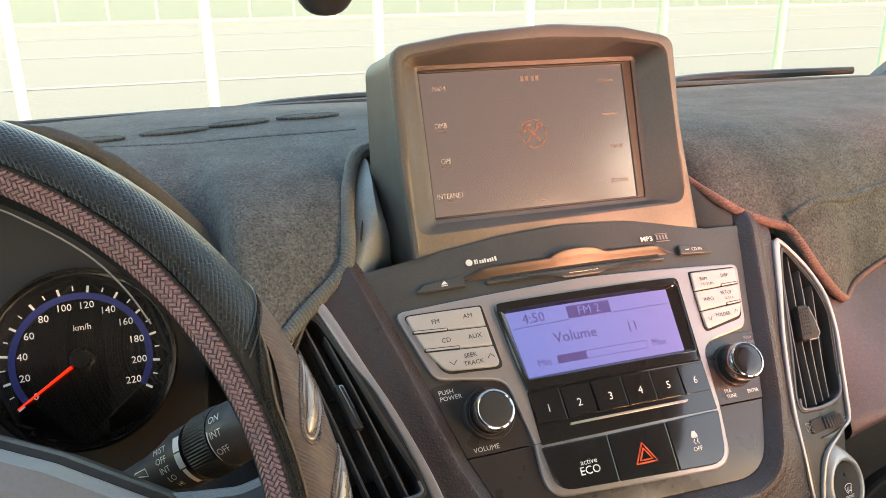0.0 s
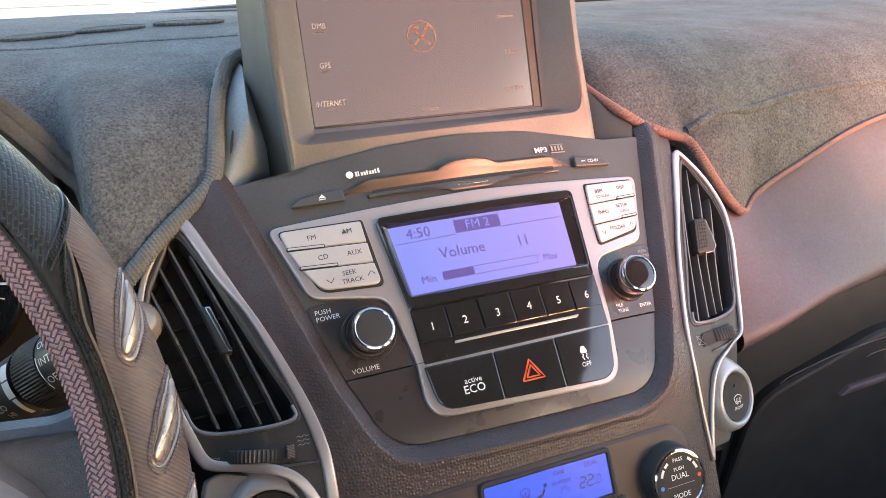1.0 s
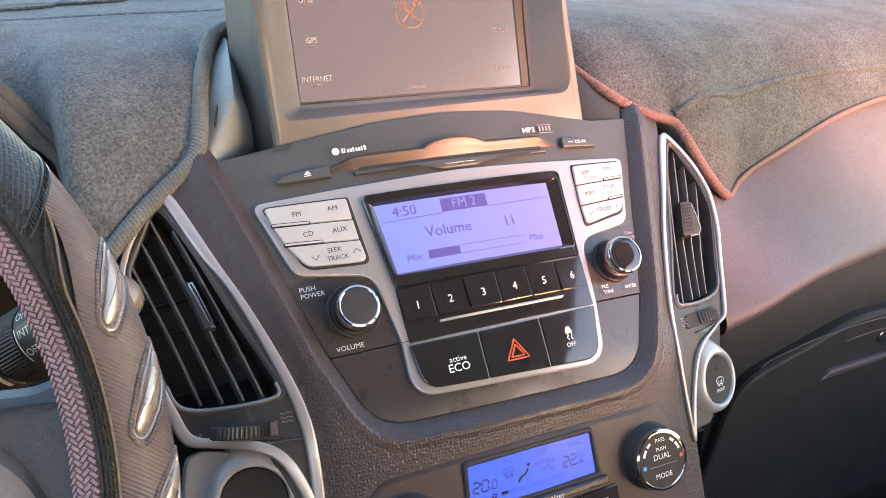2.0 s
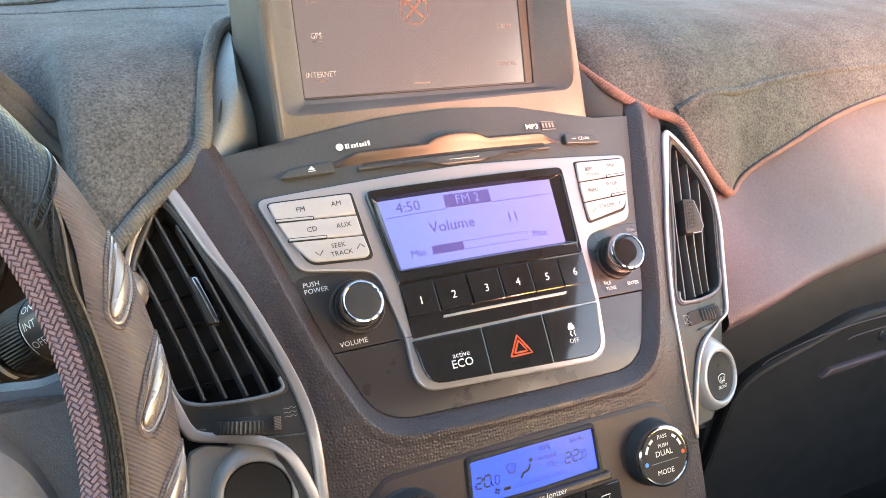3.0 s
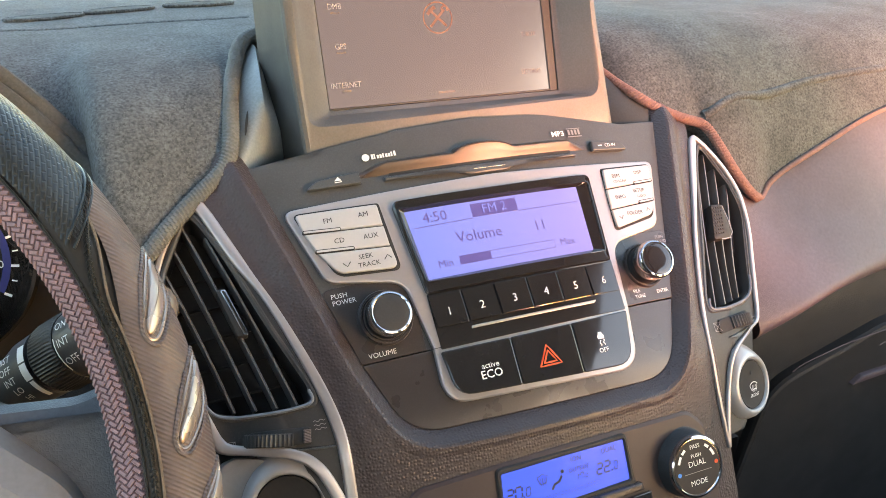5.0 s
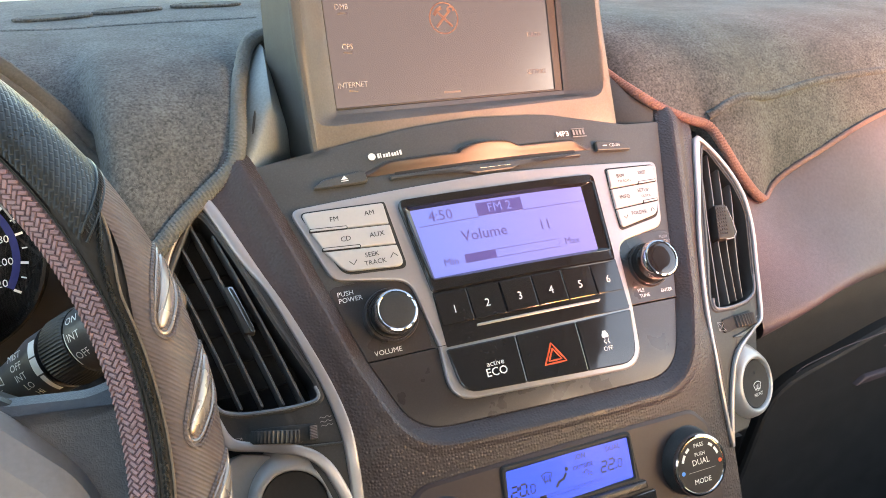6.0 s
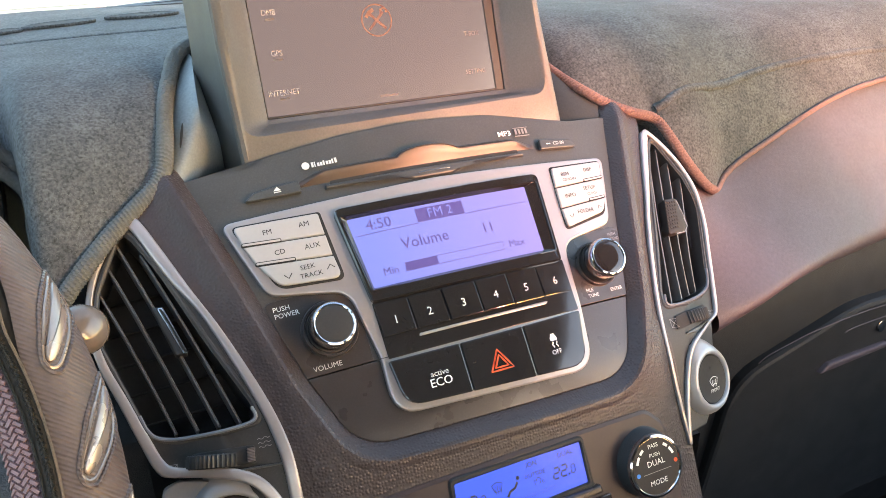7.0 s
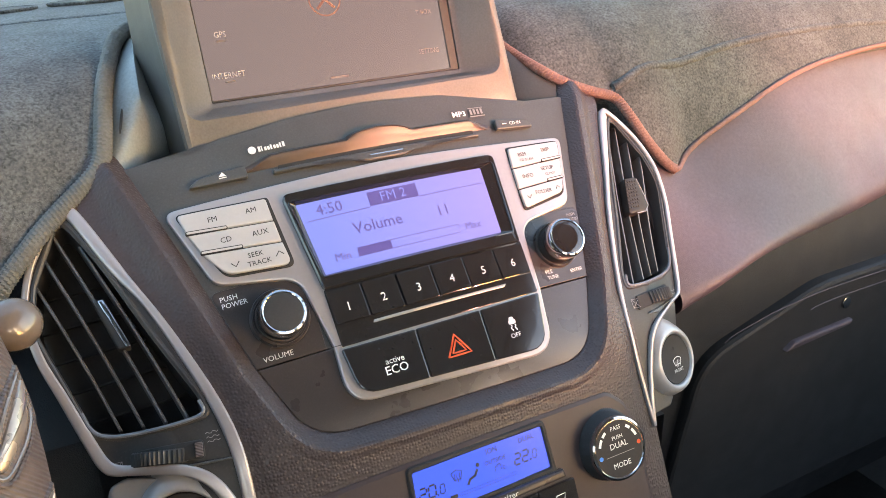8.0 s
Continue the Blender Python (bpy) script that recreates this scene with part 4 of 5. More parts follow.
        part("rim", turned([(0.0186, 0.0135), (0.0188, 0.0152), (0.0183, 0.0168), (0.0172, 0.0172), (0.0168, 0.0165)], at, axis, 56), M_CHROME, b)
        face = part("face", turned([(0.0170, 0.012), (0.0170, 0.0160), (0.0164, 0.0166), (0.009, 0.0166)], at, axis, 56), M_BUTTON, b)

        def on_knob(x, y, d, at=at, axis=axis):
            ax = axis.normalized()
            f = (Vector((0, 0, 1)) - ax * ax.z).normalized()
            return at + f.cross(ax) * x + f * y + ax * (0.0166 + d)

        if s > 0:
            for words, x, y, h in (("PASS", 0, 12.2, 2.4), ("PUSH", 0.0, 6.8, 2.2), ("DUAL", 0, 2.2, 3.4), ("MODE", -0.4, -9.2, 3.0)):
                lettering(words, x / 1000, y / 1000, h / 1000, face, M_INK, 0.0004, on_knob)
            stroke("rule", [(-0.010, -0.0030), (0.010, -0.0030)], 0.0003, 0.0004, M_GREYINK, face, on_knob)
            for a0, a1 in ((162, 142), (136, 122), (58, 44), (38, 18)):
                stroke("heat_mark", arc(0, 0, 0.0136, a0, a1, 6), 0.0017, 0.0004, M_INK, face, on_knob)
            mark("heat_mark", disc(0.0140, -0.0002, 0.0013, 10), 0.0004, M_REDMARK, face, on_knob)
            mark("cold_mark", disc(-0.0134, -0.0022, 0.0013, 10), 0.0004, M_BLUEMARK, face, on_knob)
    return t


def raised_screen():
    t = thing("navigation_screen", S(0, -0.05, -0.03), "taupe hooded navigation screen showing a dark menu", "car screen")
    out = [(-0.1068, -0.034, 0.004), (0.1098, -0.034, 0.004), (0.1000, 0.050, 0.20), (0.0990, 0.1085, 0.012), (0.058, 0.1168, 0.08), (0.005, 0.1200, 0.1), (-0.060, 0.1158, 0.08), (-0.1105, 0.1085, 0.014), (-0.1100, 0.04, 0.1)]
    inner = [(-0.1018, -0.0105, 0.009), (0.0978, -0.0078, 0.008), (0.0942, 0.04, 0.1), (0.0902, 0.1020, 0.010), (0.055, 0.1072, 0.05), (0.0, 0.1092, 0.1), (-0.060, 0.1065, 0.05), (-0.1022, 0.1005, 0.010), (-0.1022, 0.04, 0.1)]
    scr = [(-0.0860, -0.0022, 0.001), (0.0758, -0.0022, 0.001), (0.0762, 0.04, 0.1), (0.0775, 0.0985, 0.001), (0.04, 0.0987, 0.0), (0.0, 0.0987, 0.0), (-0.04, 0.0987, 0.0), (-0.0860, 0.0985, 0.001), (-0.0860, 0.04, 0.1)]

    def lift(p, base):
        return (p[0], p[1], base + 0.013 * max(p[1] + 0.02, 0) / 0.13)

    R = lambda q: rounded(q, 6)
    bm = bmesh.new()
    loft(bm, [[lift(p, 0.0115) for p in R(out)], [lift(p, 0.0133) for p in R(offset(out, 0.0012))], [lift(p, 0.0140) for p in R(offset(out, 0.0035))],
              [lift(p, 0.0140) for p in R(offset(inner, -0.0018))], [lift(p, 0.0125) for p in R(inner)],
              [(*p, 0.0032) for p in R(offset(scr, -0.0028))], [(*p, 0.0020) for p in R(scr)], [(*p, -0.002) for p in R(scr)]], cap1=False)
    bend(bm, S, 0.02)
    part("front_frame", bm, M_HOUSING, t, "taupe plastic frame sloping in to the screen")
    bm = bmesh.new()

    def depth(p):
        return -max((0.043 - 0.342 * p[1]) / 0.94, 0.012)
    loft(bm, [[lift(p, 0.0115) for p in R(out)], [lift(p, 0.0060) for p in R(out)], [(p[0] * (1.075 if p[0] < 0 else 1.0), p[1], depth(p)) for p in R(out)], [(p[0] * 0.99, p[1] - 0.002, depth(p) - 0.006) for p in R(out)], [(p[0] * 0.90, (p[1] + 0.04) * 0.84 - 0.04, depth(p) - 0.03) for p in R(out)]])
    bend(bm, S, 0)
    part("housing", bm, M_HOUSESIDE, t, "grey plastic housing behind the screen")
    part("gasket", frame_mesh([(-0.0858, -0.0020, 0), (0.0756, -0.0020, 0), (0.0774, 0.0984, 0), (-0.0858, 0.0984, 0)], [(-0.0850, -0.0006, 0), (0.0697, -0.0006, 0), (0.0699, 0.0966, 0), (-0.0850, 0.0966, 0)], -0.001, 0.0010, 0.0003, -0.001, S), M_RUBBER, t)
    scn = slab("screen_glass", [(-0.0853, -0.0012, 0), (0.0712, -0.0012, 0), (0.0712, 0.0976, 0), (-0.0853, 0.0976, 0)], -0.003, 0.0, M_SCREEN, t, 0.0002, S, 0, label="dark glossy screen glass")
    n = 0.0003
    for words, u, v, h in (("NAVI", -0.0718, 0.0855, 0.0033), ("DMB", -0.0736, 0.0605, 0.0034), ("GPS", -0.0730, 0.0363, 0.0034), ("INTERNET", -0.0728, 0.0128, 0.0034), ("T-BOX", 0.0580, 0.0370, 0.0030), ("SETTING", 0.0570, 0.0122, 0.0030)):
        lettering(words, u, v, h, scn, M_DIMINK if u > 0 else M_SCREENINK, n, S, wide=0.86)
    for u, v, w in ((0.0560, 0.0610, 0.006), (0.0560, 0.0855, 0.006), (-0.0736, 0.0567, 0.003), (-0.0730, 0.0327, 0.003), (-0.0728, 0.0092, 0.0030), (-0.0065, 0.0036, 0.006)):
        bar("faint_bar", u - w, v - 0.0006, u + w, v + 0.0006, n, M_DIMINK, scn, S)
    for u in (-0.0100, -0.0065, -0.002, 0.0015):
        bar("faint_bar", u - 0.0013, 0.0880, u + 0.0013, 0.0915, n, M_DIMINK, scn, S)
    c = (-0.0064, 0.0508)
    stroke("tool_icon", arc(*c, 0.0098, 0, 360, 40), 0.0009, n, M_ICON, scn, S)
    stroke("tool_icon", [(c[0] - 0.0055, c[1] - 0.0055), (c[0] + 0.005, c[1] + 0.005)], 0.0016, n, M_ICON, scn, S)
    stroke("tool_icon", [(c[0] + 0.0055, c[1] - 0.0055), (c[0] - 0.0045, c[1] + 0.0045)], 0.0016, n + 0.0001, M_ICON, scn, S)
    stroke("tool_icon", [(c[0] - 0.0068, c[1] + 0.0022), (c[0] - 0.0045, c[1] + 0.0050), (c[0] - 0.0012, c[1] + 0.0068)], 0.0022, n + 0.0001, M_ICON, scn, S)
    stroke("tool_icon", arc(c[0] + 0.0052, c[1] + 0.0052, 0.0020, -30, 230, 8), 0.0013, n + 0.0002, M_ICON, scn, S)
    # side cheeks of the plinth
    for s in (-1, 1):
        bm = bmesh.new()
        near = [Vector((s * 0.154, 0.040, 1.012)), Vector((s * 0.152, 0.044, 1.026)), Vector((s * 0.148, 0.056, 1.040)), Vector((s * 0.1425, 0.080, 1.060)), Vector((s * 0.1350, 0.11, 1.077)), Vector((s * 0.117, 0.15, 1.095))]
        far = [Vector((s * x, y, z)) for x, y, z in ((0.1245, 0.082, 1.022), (0.124, 0.0746, 1.0443), (0.1235, 0.078, 1.065), (0.122, 0.0915, 1.075), (0.120, 0.1078, 1.086), (0.1165, 0.135, 1.094))]
        if s > 0:
            far = [Vector((0.111, 0.040, 1.000)), Vector((0.111, 0.046, 1.020)), Vector((0.111, 0.062, 1.046)), Vector((0.111, 0.080, 1.062)), Vector((0.110, 0.105, 1.078)), Vector((0.106, 0.140, 1.096))]
        low = [p + Vector((s * 0.006, 0.0, -0.05)) for p in near]
        inn = [p + Vector((-s * 0.02, 0.03, -0.03)) for p in far]
        loft(bm, [low, near, far, inn], cap1=False, closed=False)
        # Left cheek pale for skylight; right one keeps the dark housing colour.
        ck = part("plinth_cheek", bm, M_CHEEK if s < 0 else M_HOUSESIDE, t, "plastic side of the plinth, paled for skylight on the left", 75)
        if s > 0:
            continue
        o = near[2] * 0.28 + near[3] * 0.28 + far[2] * 0.22 + far[3] * 0.22
        d2, d1 = (far[3] - near[2]).normalized(), (near[3] - near[2] + far[3] - far[2]).normalized()
        nn = d1.cross(d2).normalized()
        nn = nn if nn.x * s > 0 else -nn
        lens = [(0.0062 * math.cos(q), 0.0034 * math.sin(q) + 0.0022 * math.cos(q), 0) for q in (2 * math.pi * i / 16 for i in range(16))]
        mark("lock_recess", lens, 0.0024, M_CAVITY, ck, lambda u, v, n: o + d1 * u + d2 * v + nn * n)
    return t


centre_stack()
radio()
air_vent(-1)
air_vent(1)
climate_panel()
raised_screen()


# ---- dash mat ----
MAT_EDGE = [(-0.70, 0.14, 1.09), (-0.55, 0.14, 1.10), (-0.40, 0.145, 1.10), (-0.30, 0.14, 1.085), (-0.245, 0.128, 1.055), (-0.2225, 0.082, 1.018), (-0.2235, 0.025, 0.985),
            (-0.208, 0.026, 1.000), (-0.188, 0.037, 1.017), (-0.170, 0.047, 1.029), (-0.153, 0.055, 1.041), (-0.147, 0.066, 1.055), (-0.142, 0.090, 1.070), (-0.133, 0.120, 1.084),
            (-0.117, 0.150, 1.098), (-0.06, 0.165, 1.10), (0.06, 0.165, 1.10), (0.100, 0.150, 1.094), (0.116, 0.118, 1.078), (0.1275, 0.0904, 1.0640), (0.139, 0.070, 1.054), (0.154, 0.062, 1.045),
            (0.174, 0.056, 1.037), (0.192, 0.055, 1.031), (0.199, 0.045, 1.019), (0.213, 0.035, 0.996), (0.234, 0.030, 0.975), (0.254, 0.042, 0.980), (0.274, 0.047, 0.988),
            (0.314, 0.053, 1.000), (0.385, 0.063, 1.021), (0.47, 0.076, 1.027), (0.58, 0.095, 1.024), (0.70, 0.115, 1.01)]


def mat_spot(edge, b):
    """A place on the mat: from its front edge to the foot of the windscreen."""
    x, y, z = edge
    xb = x
    yb = 0.475 - 0.16 * xb * xb
    yy = y + (yb - y) * b
    run = (yb - y) * b
    rise = 1 - math.exp(-run / 0.035)
    top = 1.100 - 0.012 * b + 0.004 * math.sin(7 * x + 3 * b)
    zz = z + (top - z) * rise
    ripple = noise.noise(Vector((x * 9, yy * 9, 0.3))) * 0.0025 * min(run / 0.05, 1)
    return Vector((xb, yy, zz + ripple))


def loose_fibres(cover, t, count=170000):
    """Short fibres standing off the felt, so that its face looks woolly."""
    rng = np.random.default_rng(7)
    me = cover.data
    me.calc_loop_triangles()
    co = np.array([v.co for v in me.vertices])
    tri = np.array([f.vertices for f in me.loop_triangles])
    a, b, c = co[tri[:, 0]], co[tri[:, 1]], co[tri[:, 2]]
    mid = (a + b + c) / 3
    n = np.cross(b - a, c - a)
    area = np.linalg.norm(n, axis=1)
    area[(mid[:, 0] < -0.36) | (mid[:, 0] > 0.62) | (mid[:, 1] > 0.40)] = 0
    n /= np.maximum(np.linalg.norm(n, axis=1), 1e-12)[:, None]
    n[n[:, 2] < 0] *= -1
    pick = rng.choice(len(tri), count, p=area / area.sum())
    u, v = rng.random(count), rng.random(count)
    u, v = np.where(u + v > 1, 1 - u, u), np.where(u + v > 1, 1 - v, v)
    p = a[pick] + (b - a)[pick] * u[:, None] + (c - a)[pick] * v[:, None]
    d = rng.normal(size=(count, 3))
    d -= n[pick] * (d * n[pick]).sum(1)[:, None]
    d /= np.linalg.norm(d, axis=1)[:, None]
    side = np.cross(n[pick], d)
    long = rng.uniform(0.0008, 0.0024, count)[:, None]
    tip = p + (d + n[pick] * rng.uniform(0.05, 0.30, count)[:, None]) * long
    w = 0.00016
    verts = np.concatenate([p - side * w, p + side * w, tip])
    faces = np.stack([np.arange(count), np.arange(count) + count, np.arange(count) + 2 * count], 1)
    fm = bpy.data.meshes.new("pile")
    fm.from_pydata(verts.tolist(), [], faces.tolist())
    fm.materials.append(M_FUZZ)
    ob = new("pile", fm)
    ob.parent, ob.matrix_parent_inverse = t, Matrix.Translation(-t.location)
    ob["label"] = "woolly grey felt pile"
    tagged(ob, kind="stuff")


def dash_mat():
    t = thing("dashboard_mat", (0, 0.3, 1.06), "charcoal felt dashboard cover with corded piping", "dashboard mat")
    edge = glide(MAT_EDGE, 8)
    k = len(edge) - 1
    bm = bmesh.new()
    cols = [0, 0.012, 0.03, 0.055, 0.085, 0.12, 0.16, 0.21, 0.27, 0.34, 0.42, 0.5, 0.6, 0.7, 0.8, 0.9, 1.0]
    rows = [[e + Vector((0, 0.010, -0.008)) for e in edge]] + [[mat_spot(e, b) for e in edge] for b in cols]
    for b, row in zip(cols, rows[1:]):
        for _ in range(int(260 * b + (16 if b > 0.02 else 0))):
            row[1:-1] = [(row[i - 1] + row[i] * 2 + row[i + 1]) / 4 for i in range(1, len(row) - 1)]
    loft(bm, rows, cap1=False, closed=False)
    tree = BVHTree.FromBMesh(bm)
    cover = part("felt_cover", bm, M_FELT, t)
    loose_fibres(cover, t)
    soft = list(edge)
    for _ in range(5):
        soft[1:-1] = [(a + b * 2 + c) / 4 for a, b, c in zip(soft, soft[1:], soft[2:])]
    for lo, hi, r, label in ((48, 116, 0.0048, "twisted grey cord piping"), (136, 210, 0.0036, "twisted cord piping reddened for sunlight"), (208, k + 1, 0.0022, "thin corded hem reddened for sunlight")):
        part("piping", tube([p + Vector((0, -0.001, 0.001)) for p in glide(soft[lo:hi:2], 9)], r, 14, 700, 4), M_SUNCORD if lo > 120 else M_CORD, t, label)
    # rolled hem along the instrument hood
    hood = [(-0.60, 0.112, 1.100), (-0.50, 0.108, 1.138), (-0.40, 0.108, 1.145), (-0.345, 0.108, 1.139), (-0.304, 0.108, 1.127), (-0.2815, 0.108, 1.112), (-0.258, 0.108, 1.0885), (-0.237, 0.106, 1.062)]
    flap = glide(hood, 6)
    bm = bmesh.new()
    loft(bm, [[p + Vector((0, y, z)) for p in flap] for y, z in ((0.0, 0.003), (0.012, 0.001), (0.03, -0.012), (0.06, -0.045))], cap1=False, closed=False)
    part("hood_flap", bm, M_FELT, t, "felt flap over the instrument hood")
    roll = glide(hood + [(-0.2225, 0.099, 1.045), (-0.2195, 0.088, 1.032), (-0.2205, 0.062, 1.008)], 8)
    for r, dy, dz, label in ((0.0056, -0.001, -0.0015, "thick rolled felt hem over the instrument hood"), (0.0042, -0.0085, -0.0085, "folded underside of the hem")):
        part("hem", tube([p + Vector((0, dy, dz + 0.0012 * noise.noise(p * 60))) for p in roll], r, 14, 500, 3), M_HEM, t, label)
    # stitched seam on the passenger side

    def top_at(x, y):
        return tree.ray_cast(Vector((x, y, 1.3)), Vector((0, 0, -1)))[0]

    path = glide([(0.1945, 0.058, 0), (0.200, 0.0565, 0), (0.210, 0.058, 0), (0.228, 0.062, 0), (0.262, 0.0685, 0), (0.299, 0.0761, 0), (0.346, 0.0803, 0), (0.402, 0.0843, 0), (0.469, 0.0918, 0), (0.545, 0.101, 0), (0.62, 0.112, 0)], 6)
    path = [top_at(p.x, p.y) for p in path]
    for _ in range(20):
        path[1:-1] = [(path[i - 1] + path[i] * 2 + path[i + 1]) / 4 for i in range(1, len(path) - 1)]
    part("seam", tube([p - Vector((0, 0, 0.0012)) for p in path], 0.0034, 12), M_FELT, t, "soft ridge of a felt seam")
    ridge = [top_at(x, y) for x, y in [(-0.40 + 0.3 * i / 40, 0.2494 + 0.8 * (0.3 - 0.3 * i / 40) ** 2 * 0.6 + 0.05 * (0.3 - 0.3 * i / 40)) for i in range(41)]]
    part("fold", tube([q - Vector((0, 0, 0.0018)) for q in ridge], 0.0028, 10), M_FELT, t, "raised fold along the mat")
    # slots over the demister outlets
    for x0, x1 in ((-0.335, -0.29), (-0.275, -0.22), (-0.217, -0.166), (-0.155, -0.10)):
        u, w = (x0 + x1) / 2, (x1 - x0) / 2
        y = 0.335 - 0.25 * u * u
        z = top_at(u, y).z
        pl = lambda a, b, n: Vector((u + a, y + b + 1.2 * a * a, z + n + (top_at(u + a, y + b).z - z) * 0.9))
        lens = [(w * math.cos(q), 0.0105 * math.sin(q) * (1 if math.sin(q) > 0 else 0.6), 0) for q in (2 * math.pi * i / 24 for i in range(24))]
        slab("demister_slot", lens, -0.004, 0.0024, M_CAVITY, t, 0.0003, pl, 0.02)
        ring = [pl(p[0] * 1.04, p[1] * 1.15, 0.0014) for p in lens]
        part("slot_hem", tube(ring + [ring[0]], 0.0014, 8), M_FELT, t)
    return t


# ---- passenger side, lower dash ----
def lower_dash():
    t = thing("dashboard", (0.4, 0.1, 0.6), "dark dashboard with a smooth padded passenger fascia", "dashboard")
    prof = [(0.052, 0.0), (0.030, -0.030), (0.006, -0.062), (-0.014, -0.088), (-0.024, -0.104), (-0.020, -0.116), (-0.004, -0.124), (0.03, -0.13)]
    bm = bmesh.new()
    edge = glide([Vector(q) for q in MAT_EDGE[25:]], 12)
    xs = [0.192 + 0.58 * i / 49 for i in range(50)]
    tops = []
    for x in xs:
        e = min(edge, key=lambda q: abs(q.x - x))
        tops.append((max(e.z, 0.972), e.y - 0.045))
    for _ in range(10):
        tops[1:-1] = [((a[0] + 2 * b[0] + c[0]) / 4, (a[1] + 2 * b[1] + c[1]) / 4) for a, b, c in zip(tops, tops[1:], tops[2:])]
    line = [(q.x, q.y) for q in glide([(a, b, 0) for a, b in prof], 4)]
    rows = []
    for x, (z0, y0) in zip(xs, tops):
        drop = (z0 - 0.902 - 0.020 * (1 - math.exp(-(x - 0.187) / 0.06))) / 0.104
        rows.append([Vector((x, y0 + y + 0.10 * max(x - 0.25, 0) ** 2, z0 + 0.001 + z * drop)) for y, z in line])
    loft(bm, rows, cap1=False, closed=False)
    part("padded_fascia", bm, M_FASCIA, t, "smooth pinkish grey padded fascia")
    bm = bmesh.new()
    rows = []
    for i in range(12):
        x = 0.10 + 0.68 * i / 11
        rows.append([Vector((x, y, z)) for y, z in ((0.04, 0.935), (0.022, 0.880), (0.018, 0.855), (0.02, 0.70), (0.06, 0.5), (0.2, 0.36))])
    loft(bm, rows, cap1=False, closed=False)
    # Stands for the fascia's shaded lower face; the shade is in the dark colour.
    part("shade_toned_panel", bm, M_DARKDASH, t)
    gl = lambda u, v, n: Vector((u, 0.018 - n + 0.03 * (0.84 - v), v))
    door = slab("glove_box_door", [(0.235, 0.60, 0.02), (0.66, 0.60, 0.02), (0.66, 0.846, 0.03), (0.40, 0.846, 0.12), (0.266, 0.806, 0.05)], -0.01, 0.012, M_DARKDASH, t, 0.004, gl, 0)
    grip = slab("glove_box_handle", [(0.362, 0.7875, 0.001), (0.446, 0.7920, 0.003), (0.4505, 0.7975, 0.003), (0.373, 0.7955, 0.003)], 0.010, 0.017, M_FASCIA, door, 0.002, gl, 0, "grey pull handle")
    for pts, r in (([(0.287, 0.820), (0.297, 0.825), (0.322, 0.8305), (0.348, 0.835), (0.41, 0.839), (0.486, 0.8380), (0.62, 0.836)], 0.0005), ([(0.390, 0.8224), (0.40, 0.8245), (0.437, 0.8258), (0.50, 0.825), (0.62, 0.824)], 0.0005)):
        part("crease", tube(glide([gl(*p, 0.0125) for p in pts], 5), r, 6), M_FASCIA, door, "pale moulded crease")
    part("lock", turned([(0.0055, 0.0), (0.0055, 0.003), (0.0042, 0.0036)], gl(0.437, 0.8165, 0.011), (0, -1, 0.1), 24), M_CHROME, door, "small chrome lock")
    for x0, x1, y in ((-0.75, -0.19, 0.09),):
        bm = bmesh.new()
        loft(bm, [[Vector((x, yy, z)) for x in (x0, x1)] for yy, z in ((y + 0.02, 0.97), (y, 0.93), (0.02, 0.90), (0.0, 0.86), (0.0, 0.60), (0.2, 0.36))], cap1=False, closed=False)
        part("knee_panel", bm, M_DARKDASH, t)
    slab("console_side", [(0.12, 0.36, 0), (0.14, 0.36, 0), (0.14, 0.86, 0), (0.12, 0.86, 0)], 0.0, 0.2, M_DARKDASH, t, 0.002, lambda u, v, n: Vector((u, -0.08 + n, v)), 0)
    slab("console_side", [(-0.14, 0.36, 0), (-0.12, 0.36, 0), (-0.12, 0.86, 0), (-0.14, 0.86, 0)], 0.0, 0.2, M_DARKDASH, t, 0.002, lambda u, v, n: Vector((u, -0.08 + n, v)), 0)
    return t


# ---- steering wheel ----
WHEEL_C, WHEEL_LEAN, WHEEL_R, WHEEL_T = Vector((-0.3929, -0.1497, 1.0109)), radians(33.9), 0.1815, 0.0187
WX, WY = Vector((1, 0, 0)), Vector((0, math.sin(WHEEL_LEAN), math.cos(WHEEL_LEAN)))
WN = WX.cross(WY)


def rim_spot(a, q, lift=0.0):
    """On the rim: a round the wheel from three o'clock, q round the tube from its outside towards the driver."""
    er = WX * math.cos(a) + WY * math.sin(a)
    deg = math.degrees(q) % 360
    if 126 < deg < 250:
        lift -= WHEEL_T * 0.34 * min(1.0, (deg - 126) / 30, (250 - deg) / 30)
    return WHEEL_C + er * WHEEL_R + (er * math.cos(q) + WN * math.sin(q)) * (WHEEL_T + lift)


def slant(q):
    """The cover's joint runs aslant round the rim."""
    return 3.2 - 0.087 * max(q, -20)


def taupe_edge(a):
    """How far the taupe grip reaches round the tube at an angle of the wheel."""
    f = max(0.0, min(1.0, (a - 15) / 11))
    return 83 - 26 * f * f * (3 - 2 * f)


def rim_skin(name, a0, a1, q0, q1, lift, mat, t, label="", na=60, nq=10, skew=0.0):
    """A piece of the cover; its limits round the tube may follow the wheel's angle."""
    bm = bmesh.new()
    rows, spots = [], []
    for i in range(na + 1):
        deg = a0 + (a1 - a0) * i / na
        qa, qb = (f(deg) if callable(f) else f for f in (q0, q1))
        loop = []
        for j in range(nq + 1):
            q = qa + (qb - qa) * j / nq
            a = radians(deg) + radians(slant(q)) * abs(skew) * (1 - i / na if skew > 0 else i / na)
            loop.append(rim_spot(a, radians(q), lift * (0.25 if j in (0, nq) else 1)))
